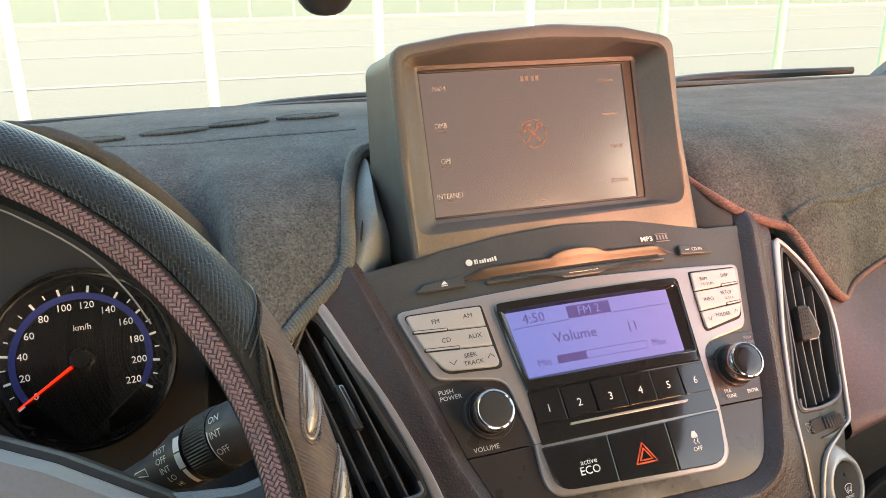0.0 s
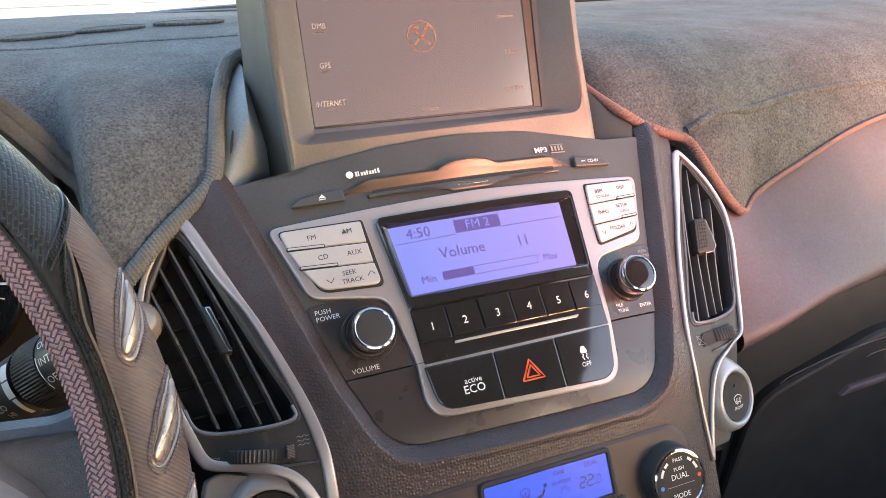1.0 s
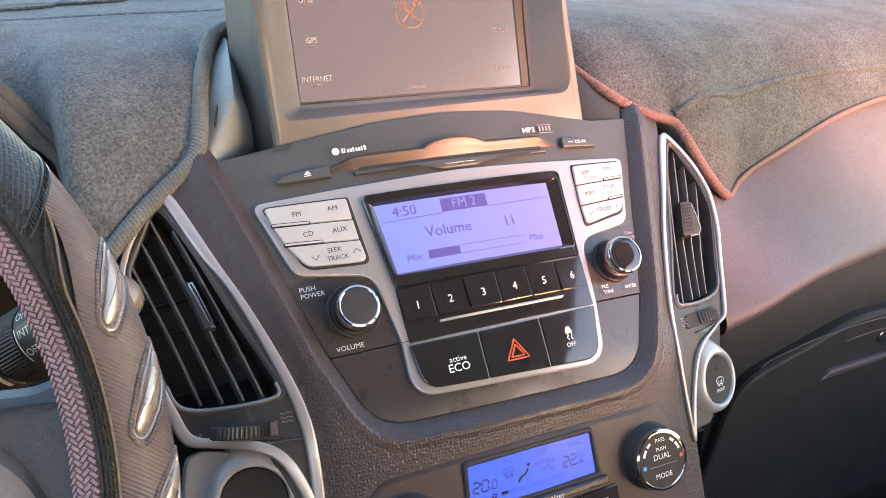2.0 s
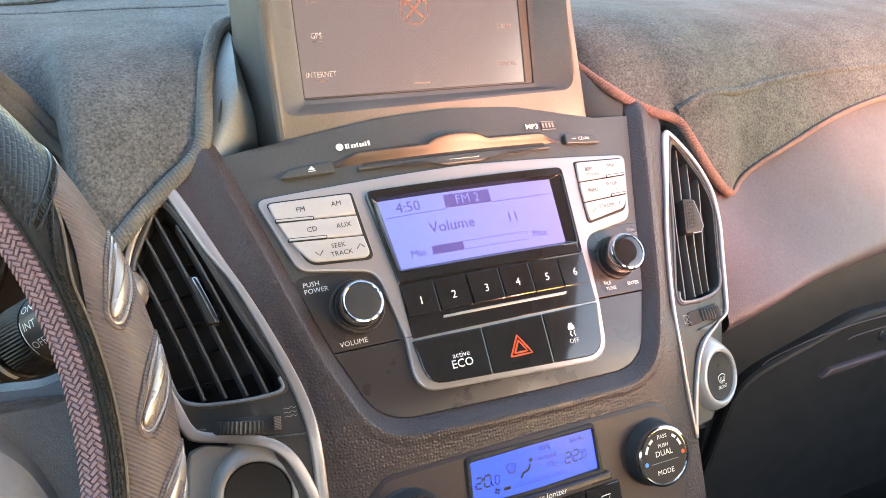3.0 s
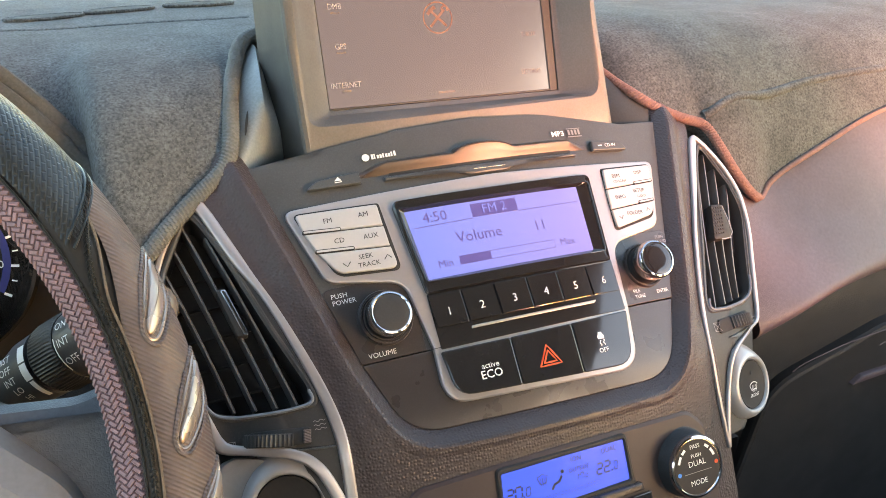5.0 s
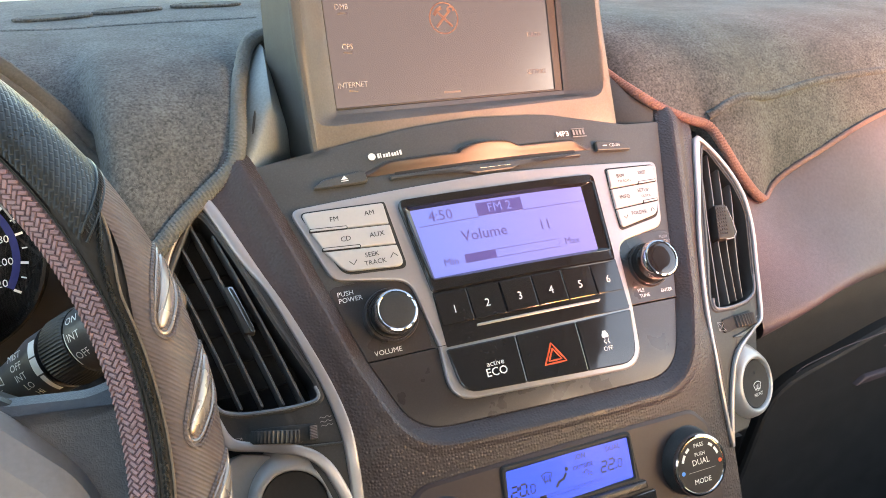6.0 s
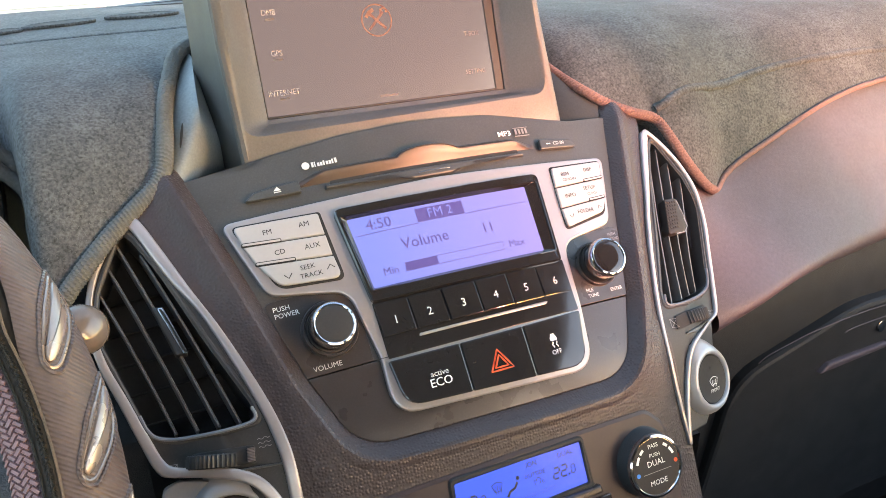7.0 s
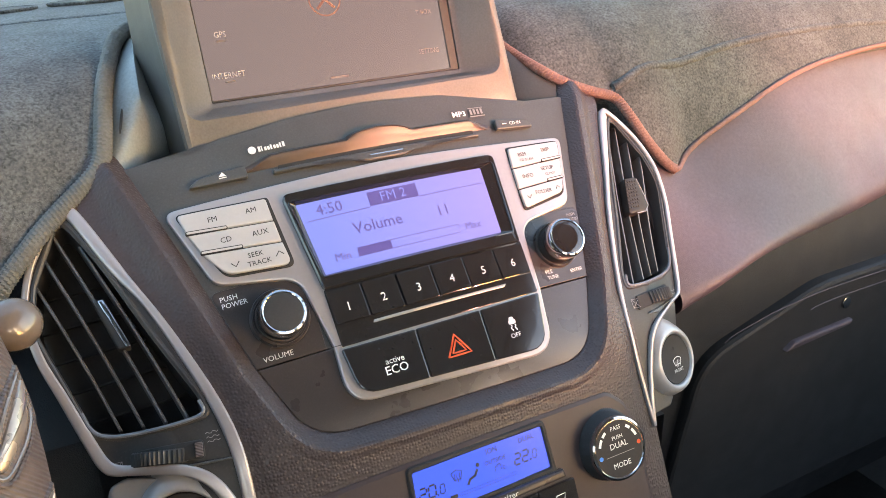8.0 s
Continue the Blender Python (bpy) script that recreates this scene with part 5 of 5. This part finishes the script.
            spots.append((a * WHEEL_R, radians(q) * WHEEL_T))
        rows.append(loop)
    loft(bm, rows, cap1=False, closed=False)
    bm.verts.index_update()
    uv = bm.loops.layers.uv.new("UVMap")
    for f in bm.faces:
        for l in f.loops:
            l[uv].uv = spots[l.vert.index]
    return part(name, bm, mat, t, label)


def steering_wheel():
    t = thing("steering_wheel", WHEEL_C, "steering wheel in a black, taupe and lilac leather cover", "steering wheel")
    bm = bmesh.new()
    loft(bm, [[rim_spot(radians(360 * i / 120), radians(360 * j / 20), -0.0008) for j in range(20)] for i in range(121)], cap1=False)
    part("rim", bm, M_BLACKSMOOTH, t)
    rim_skin("black_cover", 27.5, 160, -100, 94, 0.0010, M_BLACKHIDE, t, "black embossed leather cover", 90, 16, 1.0)
    rim_skin("taupe_cover", -55, 27, -110, taupe_edge, 0.0014, M_TAUPEHIDE, t, "taupe ribbed leather grip", 60, 16, -1.0)
    rim_skin("dark_strip", -60, 27.2, taupe_edge, 98, 0.0004, M_BLACKSMOOTH, t, "", 60, 6)
    return t


steering_wheel_ob = steering_wheel()


def wheel_details(t):
    # woven lilac band: short strips laid in a herringbone
    q0, q1 = 98.5, 126.5
    w, k, half = 0.0016, 2, radians((q1 - q0) / 2) * WHEEL_T
    inner_r = WHEEL_R + WHEEL_T * math.cos(radians(112))

    def on_band(x, y, lift):
        along, across = (x + y) * w * 0.7071, max(-half, min(half, (y - x) * w * 0.7071))
        return rim_spot(along / inner_r - radians(36), radians((q0 + q1) / 2) + across / WHEEL_T, lift)

    bm = bmesh.new()
    for j in range(-4, 5):
        for i in range(-10, 470):
            ox, oy = i + k * j, i - k * j
            for x0, y0, x1, y1 in ((ox, oy, ox + k, oy + 1), (ox, oy + 1, ox + 1, oy + 1 + k)):
                if abs((y0 + y1 - x0 - x1) / 2) * w * 0.7071 > half * 1.06 or not 0 <= (x0 + x1 + y0 + y1) / 2 * w * 0.7071 < 0.505:
                    continue
                ring = [on_band(x, y, 0.0002) for x, y in ((x0 + .03, y0 + .03), (x1 - .03, y0 + .03), (x1 - .03, y1 - .03), (x0 + .03, y1 - .03))]
                cap = [on_band(x, y, 0.00085) for x, y in ((x0 + .2, y0 + .2), (x1 - .2, y0 + .2), (x1 - .2, y1 - .2), (x0 + .2, y1 - .2))]
                loft(bm, [ring, cap])
    tagged(part("woven_band", bm, M_LILAC, t, "lilac plaited leather band", 20), kind="stuff")
    rim_skin("band_backing", -64, 165, q0 - 2, q1 + 2, 0.0003, M_BANDGAP, t, "", 90, 6)
    # seams and stitches
    def fold(a):
        """The strip's second seam runs off towards the joint above."""
        f = max(0.0, min(1.0, (a - 15.5) / 11))
        return 90 - 45 * f * f

    for edge, a0, a1, mat in ((taupe_edge, -58, 25, M_THREAD), (fold, -60, 27, M_BLACKSMOOTH), (lambda a: 97.2, -60, 120, M_BLACKHIDE)):
        line = [a0 + (a1 - a0) * i / 90 for i in range(91)]
        part("seam", tube([rim_spot(radians(a), radians(edge(a)), 0.0011) for a in line], 0.00045, 6), mat, t, "stitched seam")
    bm = bmesh.new()
    for i in range(150):
        a = -50 + i * 0.5
        tube([rim_spot(radians(a), radians(fold(a) - 2.6), 0.0006), rim_spot(radians(a + 0.35), radians(fold(a)), 0.0017), rim_spot(radians(a + 0.15), radians(fold(a) + 2.4), 0.0006)], 0.00028, 5, bm=bm)
    tagged(part("strip_stitching", bm, M_BLACKHIDE, t, "dark overcast stitches along the strip"), kind="stuff")
    for a in (26.7, 27.8):
        part("seam", tube([rim_spot(radians(a + slant(q)), radians(q), 0.0012) for q in [-80 + 165 * i / 40 for i in range(41)]], 0.0005, 6), M_BLACKHIDE, t)
    bm = bmesh.new()
    for i in range(46):
        q = -70 + i * 3.3
        a = slant(q)
        tube([rim_spot(radians(a + 26.7), radians(q), 0.0013), rim_spot(radians(a + 27.2), radians(q + 0.9), 0.0016), rim_spot(radians(a + 27.8), radians(q), 0.0013)], 0.00018, 5, bm=bm)
    part("stitching", bm, M_BLACKHIDE, t, "fine cross stitches")
    # bright drop-shaped inlays
    drop = [(0, 6), (-1.2, 26), (-3.3, 46), (-6.4, 61.5), (-8.4, 67.5), (-9.7, 63), (-9.8, 53), (-8.3, 38), (-6.4, 20), (-4.2, 5)]
    shape = [(p.x, p.y) for p in glide([(*p, 0) for p in drop + drop[:1]], 6)[:-1]]
    mid, along = (-5.6, 40), Vector((-6.4 * 3.17, 60 * 0.326)).normalized()
    for a0 in (20.4, 9.4, -1.6, -12.6):
        def ring(k, w, lift):
            """The drop's outline, k times as long and w times as wide."""
            out = []
            for p in shape:
                d = Vector(((p[0] - mid[0]) * 3.17, (p[1] - mid[1]) * 0.326))
                d = along * (d.dot(along) * k) + (d - along * d.dot(along)) * w
                out.append(rim_spot(radians(a0 + mid[0] + d.x / 3.17), radians(mid[1] + d.y / 0.326), lift))
            return out
        for k, w, r, mat in ((1.0, 1.0, 0.0008, M_TAUPEHIDE), (0.92, 0.74, 0.0006, M_GOLDCHROME)):
            loop = ring(k, w, 0.0015)
            part("inlay_border", tube(loop + loop[:2], r, 6), mat, t)
        bm = bmesh.new()
        loft(bm, [ring(*q) for q in ((0.97, 0.95, 0.0013), (0.92, 0.74, 0.0015), (0.6, 0.4, 0.0014), (0.02, 0.02, 0.0014))], cap1=False)
        part("inlay_seat", bm, M_TAUPEHIDE, t)
        bm = bmesh.new()
        loft(bm, [ring(*q) for q in ((0.84, 0.50, 0.0012), (0.82, 0.44, 0.0021), (0.78, 0.30, 0.0025), (0.5, 0.02, 0.0026))], cap1=False)
        part("inlay", bm, M_GOLDCHROME, t, "warm chrome blade inlay")
    # spoke and hub
    hubs = [(0.0, 0.074, 0.05), (0.060, 0.064, 0.05), (0.098, 0.0455, 0.04), (0.135, 0.0225, 0.04), (0.157, -0.001, 0.04), (0.1705, -0.032, 0.02), (0.160, -0.060, 0.02), (0.10, -0.078, 0.04), (0.0, -0.09, 0.05)]
    hubs = hubs[::-1] + [(-x, y, r) for x, y, r in hubs[1:-1]]
    on_wheel = lambda u, v, n: WHEEL_C + WX * u + WY * v + WN * (n - 0.9 * max(math.hypot(u, v) - 0.03, 0) ** 2)
    slab("hub_cover", hubs, -0.02, 0.020, M_HUBCOVER, t, 0.012, on_wheel, 0.02, "smooth silver-grey hub cover", 6)
    slab("hub_seat", offset(hubs, -0.004), -0.03, 0.004, M_BLACKSMOOTH, t, 0.004, on_wheel, 0.02)
    sp = [(0.110, 0.036, 0.0), (0.110, -0.085, 0.0), (0.178, -0.085, 0.0), (0.183, 0.030, 0.0), (0.160, 0.0245, 0.02), (0.135, 0.027, 0.02)]
    slab("spoke", sp, -0.034, -0.0035, M_SPOKE, t, 0.010, lambda u, v, n: WHEEL_C + WX * u + WY * v + WN * n, 0.02, "grey grained leather spoke")
    part("column", turned([(0.05, -0.20), (0.055, -0.04)], WHEEL_C + WY * -0.02, WN, 32), M_DARKDASH, t)


wheel_details(steering_wheel_ob)


def dome_knob():
    """The round cap on the frame beside the driver's vent."""
    c = Vector((-0.2035, -0.024, 1.001))
    ax = Vector((0.45, -0.75, 0.45)).normalized()
    t = thing("round_holder", c, "small pearl grey dome-shaped holder clipped on the vent frame", "holder")
    part("cap", turned([(0.011, -0.006), (0.0122, -0.003), (0.0122, 0.0), (0.0112, 0.004), (0.0085, 0.0068), (0.0045, 0.0082)], c, ax, 40), M_KNOBCAP, t)
    part("stem", turned([(0.005, -0.03), (0.006, -0.006)], c, ax, 20), M_RUBBER, t)


dome_knob()


# ---- instruments ----
GAUGE_C, GAUGE_LEAN = Vector((-0.3131, 0.0734, 0.9996)), radians(24)


def G(u, v, n=0.0):
    c, s = math.cos(GAUGE_LEAN), math.sin(GAUGE_LEAN)
    return GAUGE_C + Vector((u, v * s - n * c, v * c + n * s))


def instruments():
    t = thing("instrument_cluster", GAUGE_C - Vector((0.08, 0, 0.08)), "black instrument cluster with a white and blue speed dial", "instrument cluster")
    slab("back_panel", [(-0.26, -0.075, 0.02), (0.066, -0.075, 0.03), (0.080, 0.06, 0.04), (0.02, 0.118, 0.05), (-0.20, 0.118, 0.05), (-0.26, 0.06, 0.03)], -0.02, -0.006, M_DIAL, t, 0.002, G, 0)
    d = part("speed_dial", turned([(0.0515, -0.006), (0.0515, 0.0), (0.050, 0.0)], GAUGE_C, G(0, 0, 1) - GAUGE_C, 64), M_DIAL, t, "speed dial with white figures and a blue ring")
    part("dial_ring", turned([(0.0540, -0.004), (0.0556, 0.004), (0.0545, 0.010), (0.0530, 0.010), (0.0520, 0.0)], GAUGE_C, G(0, 0, 1) - GAUGE_C, 64), M_DARKCHROME, t)
    stroke("blue_ring", arc(0, 0, 0.0384, 214, -32, 60), 0.0040, 0.0012, M_DIALBLUE, d, G)
    for i in range(23):
        a = 214.5 - i * 11.2
        big = i % 2 == 0
        ca, sa = math.cos(radians(a)), math.sin(radians(a))
        r0, r1 = (0.0405 if big else 0.0418), 0.0446
        stroke("tick", [(r0 * ca, r0 * sa), (r1 * ca, r1 * sa)], 0.0014 if big else 0.0008, 0.0016, M_INK, d, G)
        if big:
            lettering(str(i * 10), 0.0326 * ca, 0.0326 * sa, 0.0042, d, M_INK, 0.0018, G, name="figure")
    lettering("km/h", 0.002, 0.0190, 0.0036, d, M_INK, 0.0018, G)
    part("needle", tube([G(-0.0055, -0.0040, 0.006), G(-0.0362, -0.0242, 0.006)], 0.0009, 6, taper=lambda f: 1.2 - 0.6 * f), M_NEEDLE, t, "red needle")
    part("lens_edge", tube(glide([G(u / 1000, v / 1000, 0.012) for u, v in ((-60, 104), (-36, 95), (-21, 86), (0, 71), (17, 55), (31, 36), (42, 15))], 6), 0.0006, 6), M_HUB, t, "pale edge of the clear lens")
    part("needle_hub", turned([(0.0065, 0.001), (0.0065, 0.006), (0.005, 0.008)], GAUGE_C, G(0, 0, 1) - GAUGE_C, 32), M_GLOSS, t)
    d2 = part("second_dial", turned([(0.058, -0.006), (0.058, 0.0), (0.056, 0.0)], G(-0.19, 0, 0), G(0, 0, 1) - GAUGE_C, 64), M_DIAL, t)
    # hood over the dials
    bm = bmesh.new()
    rows = []
    for i in range(25):
        q = math.pi * i / 24
        c, h = math.cos(q), max(math.sin(q), 0.0) ** 0.9
        rows.append([Vector((-0.405 + 0.184 * c, 0.098, 1.0 + 0.134 * h)), Vector((-0.405 + 0.176 * c, 0.112, 0.992 + 0.128 * h)), Vector((-0.405 + 0.160 * c, 0.150, 0.975 + 0.125 * h))])
    loft(bm, rows, cap1=False, closed=False)
    part("hood_lining", bm, M_DARKDASH, t, "dark shroud round the dials")
    return t


instruments()


def wiper_stalk():
    a, b = Vector((-0.3085, -0.005, 0.9460)), Vector((-0.2202, -0.064, 1.0165))
    ax = (b - a).normalized()
    L = (b - a).length
    t = thing("wiper_stalk", a, "black wiper stalk with white markings and a ribbed collar", "wiper stalk")
    part("shaft", turned([(0.0085, 0.0), (0.0105, L * 0.42), (0.0125, L * 0.52), (0.0150, L * 0.60), (0.0155, L * 0.70)], a, ax, 40), M_VENT, t)
    part("collar", turned([(0.0150, L * 0.715), (0.0162, L * 0.73, 1), (0.0162, L * 0.83, 1), (0.0155, L * 0.845)], a, ax, 192, 64, 0.0002), M_RUBBER, t, "ribbed black collar")
    part("cap", turned([(0.0152, L * 0.85), (0.0156, L * 0.87), (0.0146, L * 1.0), (0.0115, L * 1.05), (0.006, L * 1.06)], a, ax, 40), M_VENT, t)
    e = (Vector((0, -0.85, 0.53)) - ax * Vector((0, -0.85, 0.53)).dot(ax)).normalized()
    f = e.cross(ax) * -1

    def on(u, v, n):
        q = v / 0.0156
        return a + ax * u + (e * math.cos(q) - f * math.sin(q)) * (0.0162 + n)

    for words, u, v, h in (("MIST", 0.60, 0.009, 3.0), ("OFF", 0.605, 0.0042, 3.0), ("INT", 0.61, -0.0006, 3.0), ("LO", 0.62, -0.0054, 3.0), ("HI", 0.63, -0.0100, 2.8)):
        lettering(words, u * L, v, h / 1000, t, M_INK, 0.0004, on)
    for words, v in (("ON", 0.010), ("INT", 0.003), ("OFF", -0.005)):
        lettering(words, 0.905 * L, v, 0.0032, t, M_INK, 0.0004, on)
    for v0, v1 in ((0.0115, 0.0045), (0.0038, -0.0035), (-0.0042, -0.014)):
        stroke("index_band", [(0.695 * L, v0 + (v1 - v0) * i / 6) for i in range(7)], 0.0042 if v0 > 0 else 0.0026, 0.0004, M_INK, t, on)
    stroke("index_band", [(0.865 * L, 0.006 - i * 0.0025) for i in range(7)], 0.0006, 0.0004, M_INK, t, on)
    stroke("wiper_sign", [(0.40 * L, 0.001), (0.42 * L, 0.006), (0.48 * L, 0.006), (0.49 * L, 0.001), (0.44 * L, 0.003), (0.40 * L, 0.001)], 0.0007, -0.003, M_INK, t, on)
    lettering("FRONT", 0.43 * L, -0.0022, 0.0022, t, M_INK, -0.003, on)
    return t


wiper_stalk()
dash_mat()
lower_dash()


# ---- cabin shell and outdoors ----
def panel_box(name, lo, hi, mat, parent=None, bevel=0.01):
    bm = bmesh.new()
    bmesh.ops.create_cube(bm, size=1.0)
    for v in bm.verts:
        v.co = Vector([(lo[i] + hi[i]) / 2 + v.co[i] * (hi[i] - lo[i]) for i in range(3)])
    bmesh.ops.bevel(bm, geom=bm.edges[:], offset=bevel, segments=2, affect="EDGES")
    return part(name, bm, mat, parent)


def leaning(name, s, y0, y1, mat, parent, z0=0.920, z1=1.70, thick=0.05, back=0.0):
    """A pillar that leans in with the side glass."""
    bm = bmesh.new()
    loops = []
    for z, x, f in ((z0, 0.78, 0.0), ((z0 + z1) / 2, 0.72, 0.5), (z1, 0.62, 1.0)):
        loops.append([Vector((s * xx, y - back * f, z)) for xx, y in ((x, y0), (x + thick, y0), (x + thick, y1), (x, y1))])
    loft(bm, loops, cap0=True)
    return part(name, bm, mat, parent)


def shell():
    tagged(panel_box("floor", (-0.85, -2.1, 0.30), (0.85, 0.62, 0.36), M_CARPET), "black carpeted cabin floor", "floor", kind="structure")
    tagged(panel_box("ceiling", (-0.64, -2.1, 1.69), (0.64, -0.33, 1.73), M_ROOF), "dark grey cloth headlining", "ceiling", kind="structure")
    for s, n in ((-1, "wall_left"), (1, "wall_right")):
        x0, x1 = (s * 0.78, s * 0.84) if s > 0 else (-0.84, -0.78)
        w = tagged(panel_box(n, (x0, -2.1, 0.34), (x1, 0.62, 0.975), M_DOOR), "grey moulded door trim", "door trim", kind="structure")
        # Unseen pillars, panel and rail, placed to shape sun patches and reflections.
        leaning("pillar", s, -1.02, -0.82, M_DOOR, w, back=0.14)
        leaning("pillar", s, -2.1, -1.60, M_DOOR, w)
        # Added panel, out of view: keeps the low sun off the lower console.
        leaning("low_sun_screen", s, -1.598, -1.022, M_DOOR, w, 0.90, 1.010)
        r0, r1 = sorted((s * 0.60, s * 0.72))
        panel_box("roof_rail", (r0, -2.1, 1.590), (r1, -0.40, 1.705), M_ROOF, w)
        bm = tube(glide([(s * 0.735, 0.475, 1.055), (s * 0.755, 0.31, 1.22), (s * 0.70, 0.0, 1.47), (s * 0.64, -0.34, 1.70)], 6), 0.035, 10)
        part("windscreen_pillar", bm, M_ROOF, w, "dark cloth-covered pillar")
    # Unseen rear wall, raised to a narrow opening to cut warm sky glow.
    w = tagged(panel_box("wall_rear", (-0.84, -2.14, 0.34), (0.84, -2.08, 1.46), M_DOOR), "unseen grey tailgate wall, raised against the rear sky's glow", "tailgate", kind="structure")
    panel_box("pillar", (-0.84, -2.14, 1.45), (-0.62, -2.08, 1.70), M_DOOR, w)
    panel_box("pillar", (0.62, -2.14, 1.45), (0.84, -2.08, 1.70), M_DOOR, w)
    tagged(panel_box("wall_front", (-0.84, 0.56, 0.34), (0.84, 0.62, 1.06), M_BLACKTRIM), "black bulkhead below the windscreen", "bulkhead", kind="structure")
    # windscreen
    bm = bmesh.new()
    rows = []
    for d in (0.0, 0.005):
        rows.append([])
        for i in range(13):
            for j in range(9):
                x = -0.80 + 1.60 * i / 12
                f = j / 8
                y = (0.545 - 0.17 * x * x) * (1 - f) + (-0.33 - 0.10 * x * x) * f
                rows[-1].append(bm.verts.new((x * (1 - 0.2 * f), y + d, 1.07 + 0.63 * f + 0.03 * math.sin(math.pi * f) + d)))
    for r in rows:
        for i in range(12):
            for j in range(8):
                bm.faces.new((r[i * 9 + j], r[i * 9 + j + 1], r[i * 9 + 10 + j], r[i * 9 + 9 + j]))
    rim = [(i, 0) for i in range(13)] + [(12, j) for j in range(1, 9)] + [(i, 8) for i in range(11, -1, -1)] + [(0, j) for j in range(7, 0, -1)]
    for (i, j), (k, m) in zip(rim, rim[1:] + rim[:1]):
        bm.faces.new((rows[0][i * 9 + j], rows[0][k * 9 + m], rows[1][k * 9 + m], rows[1][i * 9 + j]))
    g = part("window_1", bm, M_GLASS, None)
    g.visible_shadow = False
    tagged(g, "clear curved windscreen glass", "windscreen", kind="structure")
    # black band at the foot of the glass, cowl and wipers
    t = thing("windscreen_cowl", (0, 0.5, 1.05), "black windscreen cowl strip", "cowl", kind="structure")
    line = [Vector((-0.8 + 1.6 * i / 40, 0.512 - 0.16 * (-0.8 + 1.6 * i / 40) ** 2, 1.083)) for i in range(41)]
    part("lower_seal", tube(line, 0.0055, 8), M_BLACKTRIM, t)
    bm = bmesh.new()
    loft(bm, [[p + Vector((0, a, b)) for p in line] for a, b in ((0.0, 0.0), (0.06, -0.002), (0.14, -0.02), (0.2, -0.06))], cap1=False, closed=False)
    part("cowl_panel", bm, M_BLACKTRIM, t)
    for pts, r in (([(-0.22, 0.62, 1.062), (-0.12, 0.63, 1.072), (0.02, 0.63, 1.076), (0.14, 0.62, 1.066)], 0.006), ([(0.40, 0.62, 1.064), (0.52, 0.62, 1.074), (0.64, 0.60, 1.078), (0.76, 0.56, 1.082)], 0.008)):
        w = thing("windscreen_wiper", pts[0], "black windscreen wiper resting at the foot of the glass", "wiper", "windscreen wipers")
        p = glide(pts, 8)
        part("arm", tube(p, r, 8, taper=lambda f: 1.2 - 0.5 * f), M_BLACKTRIM, w)
        part("blade", tube([q + Vector((0, 0.02, -0.004)) for q in p], r * 0.55, 6), M_RUBBER, w)
        part("pivot", turned([(0.018, -0.03), (0.018, 0.0), (0.012, 0.006)], pts[0], (0, 0.2, 1), 24), M_BLACKTRIM, w)
    m = thing("dash_camera", (-0.10, 0.2, 1.215), "dark rounded camera housing hanging from the windscreen", "dash camera")
    c = Vector((-0.128, 0.2, 1.224))
    bm = bmesh.new()
    bmesh.ops.create_uvsphere(bm, u_segments=32, v_segments=16, radius=1.0)
    for v in bm.verts:
        v.co = c + Vector((math.copysign(abs(v.co.x) ** 0.8, v.co.x) * 0.025, v.co.y * 0.022, v.co.z * 0.032))
    part("shell", bm, M_BLACKTRIM, m)
    part("stem", tube([c, c + Vector((0.0, 0.01, 0.05)), c + Vector((0, 0.0, 0.10))], 0.008, 10), M_BLACKTRIM, m)


def outdoors():
    bm = bmesh.new()
    bmesh.ops.create_grid(bm, x_segments=8, y_segments=8, size=600)
    tagged(part("ground", bm, M_ASPHALT, None), "pale sunlit concrete", "ground", kind="structure")
    bm = bmesh.new()
    bmesh.ops.create_grid(bm, x_segments=8, y_segments=8, size=1)
    for v in bm.verts:
        v.co = Vector((v.co.x * 300, 180 + v.co.y * 142, 0.03))
    tagged(part("verge", bm, M_GRASS, None), "dry yellow-green grass field", "grass", kind="structure")
    kerb = tagged(panel_box("kerb", (-120, 36.0, -0.02), (120, 36.4, 0.14), M_LINE, bevel=0.03), "long pale concrete kerb", "kerb", kind="structure")
    for y, w in ((11.5, 0.14), (17.5, 0.16), (25.0, 0.16)):
        bm = bmesh.new()
        bmesh.ops.create_grid(bm, x_segments=2, y_segments=2, size=1)
        for v in bm.verts:
            v.co = Vector((v.co.x * 60, y + v.co.y * w + v.co.x * 1.5, 0.006))
        tagged(part("road_marking", bm, M_LINE, None), "faint pale painted road line", "road marking", kind="structure")
    near = thing("post_fence", (0, 7.1, 0), "row of slim white and green fence posts", "fence", "fences")
    post = turned([(0.05, 0.0), (0.05, 2.4), (0.03, 2.43)], (0, 0, 0), (0, 0, 1), 16)
    first = part("post", post, M_POST, near)
    first.location = (-0.235 - 0.18 * 7.5 - 1.6 * 3, 7.1, 0)
    for i in range(1, 14):
        o = new("post", first.data)
        o.parent, o.matrix_parent_inverse = near, first.matrix_parent_inverse
        o.location = first.location + Vector((1.6 * i, 0, 0))
        if i > 6:
            o.material_slots[0].link = "OBJECT"
            o.material_slots[0].material = M_GREENPOST
    far = thing("field_fence", (0, 37, 0), "far row of pale green fence posts at a field's edge", "fence", "fences")
    fp = part("post", turned([(0.06, 0.0), (0.06, 2.2), (0.03, 2.23)], (0, 0, 0), (0, 0, 1), 10), M_GREENPOST, far)
    fp.location = (-45, 37, 0)
    for i in range(1, 50):
        o = new("post", fp.data)
        o.parent, o.matrix_parent_inverse = far, fp.matrix_parent_inverse
        o.location = fp.location + Vector((2.0 * i, 0, 0))


shell()
outdoors()
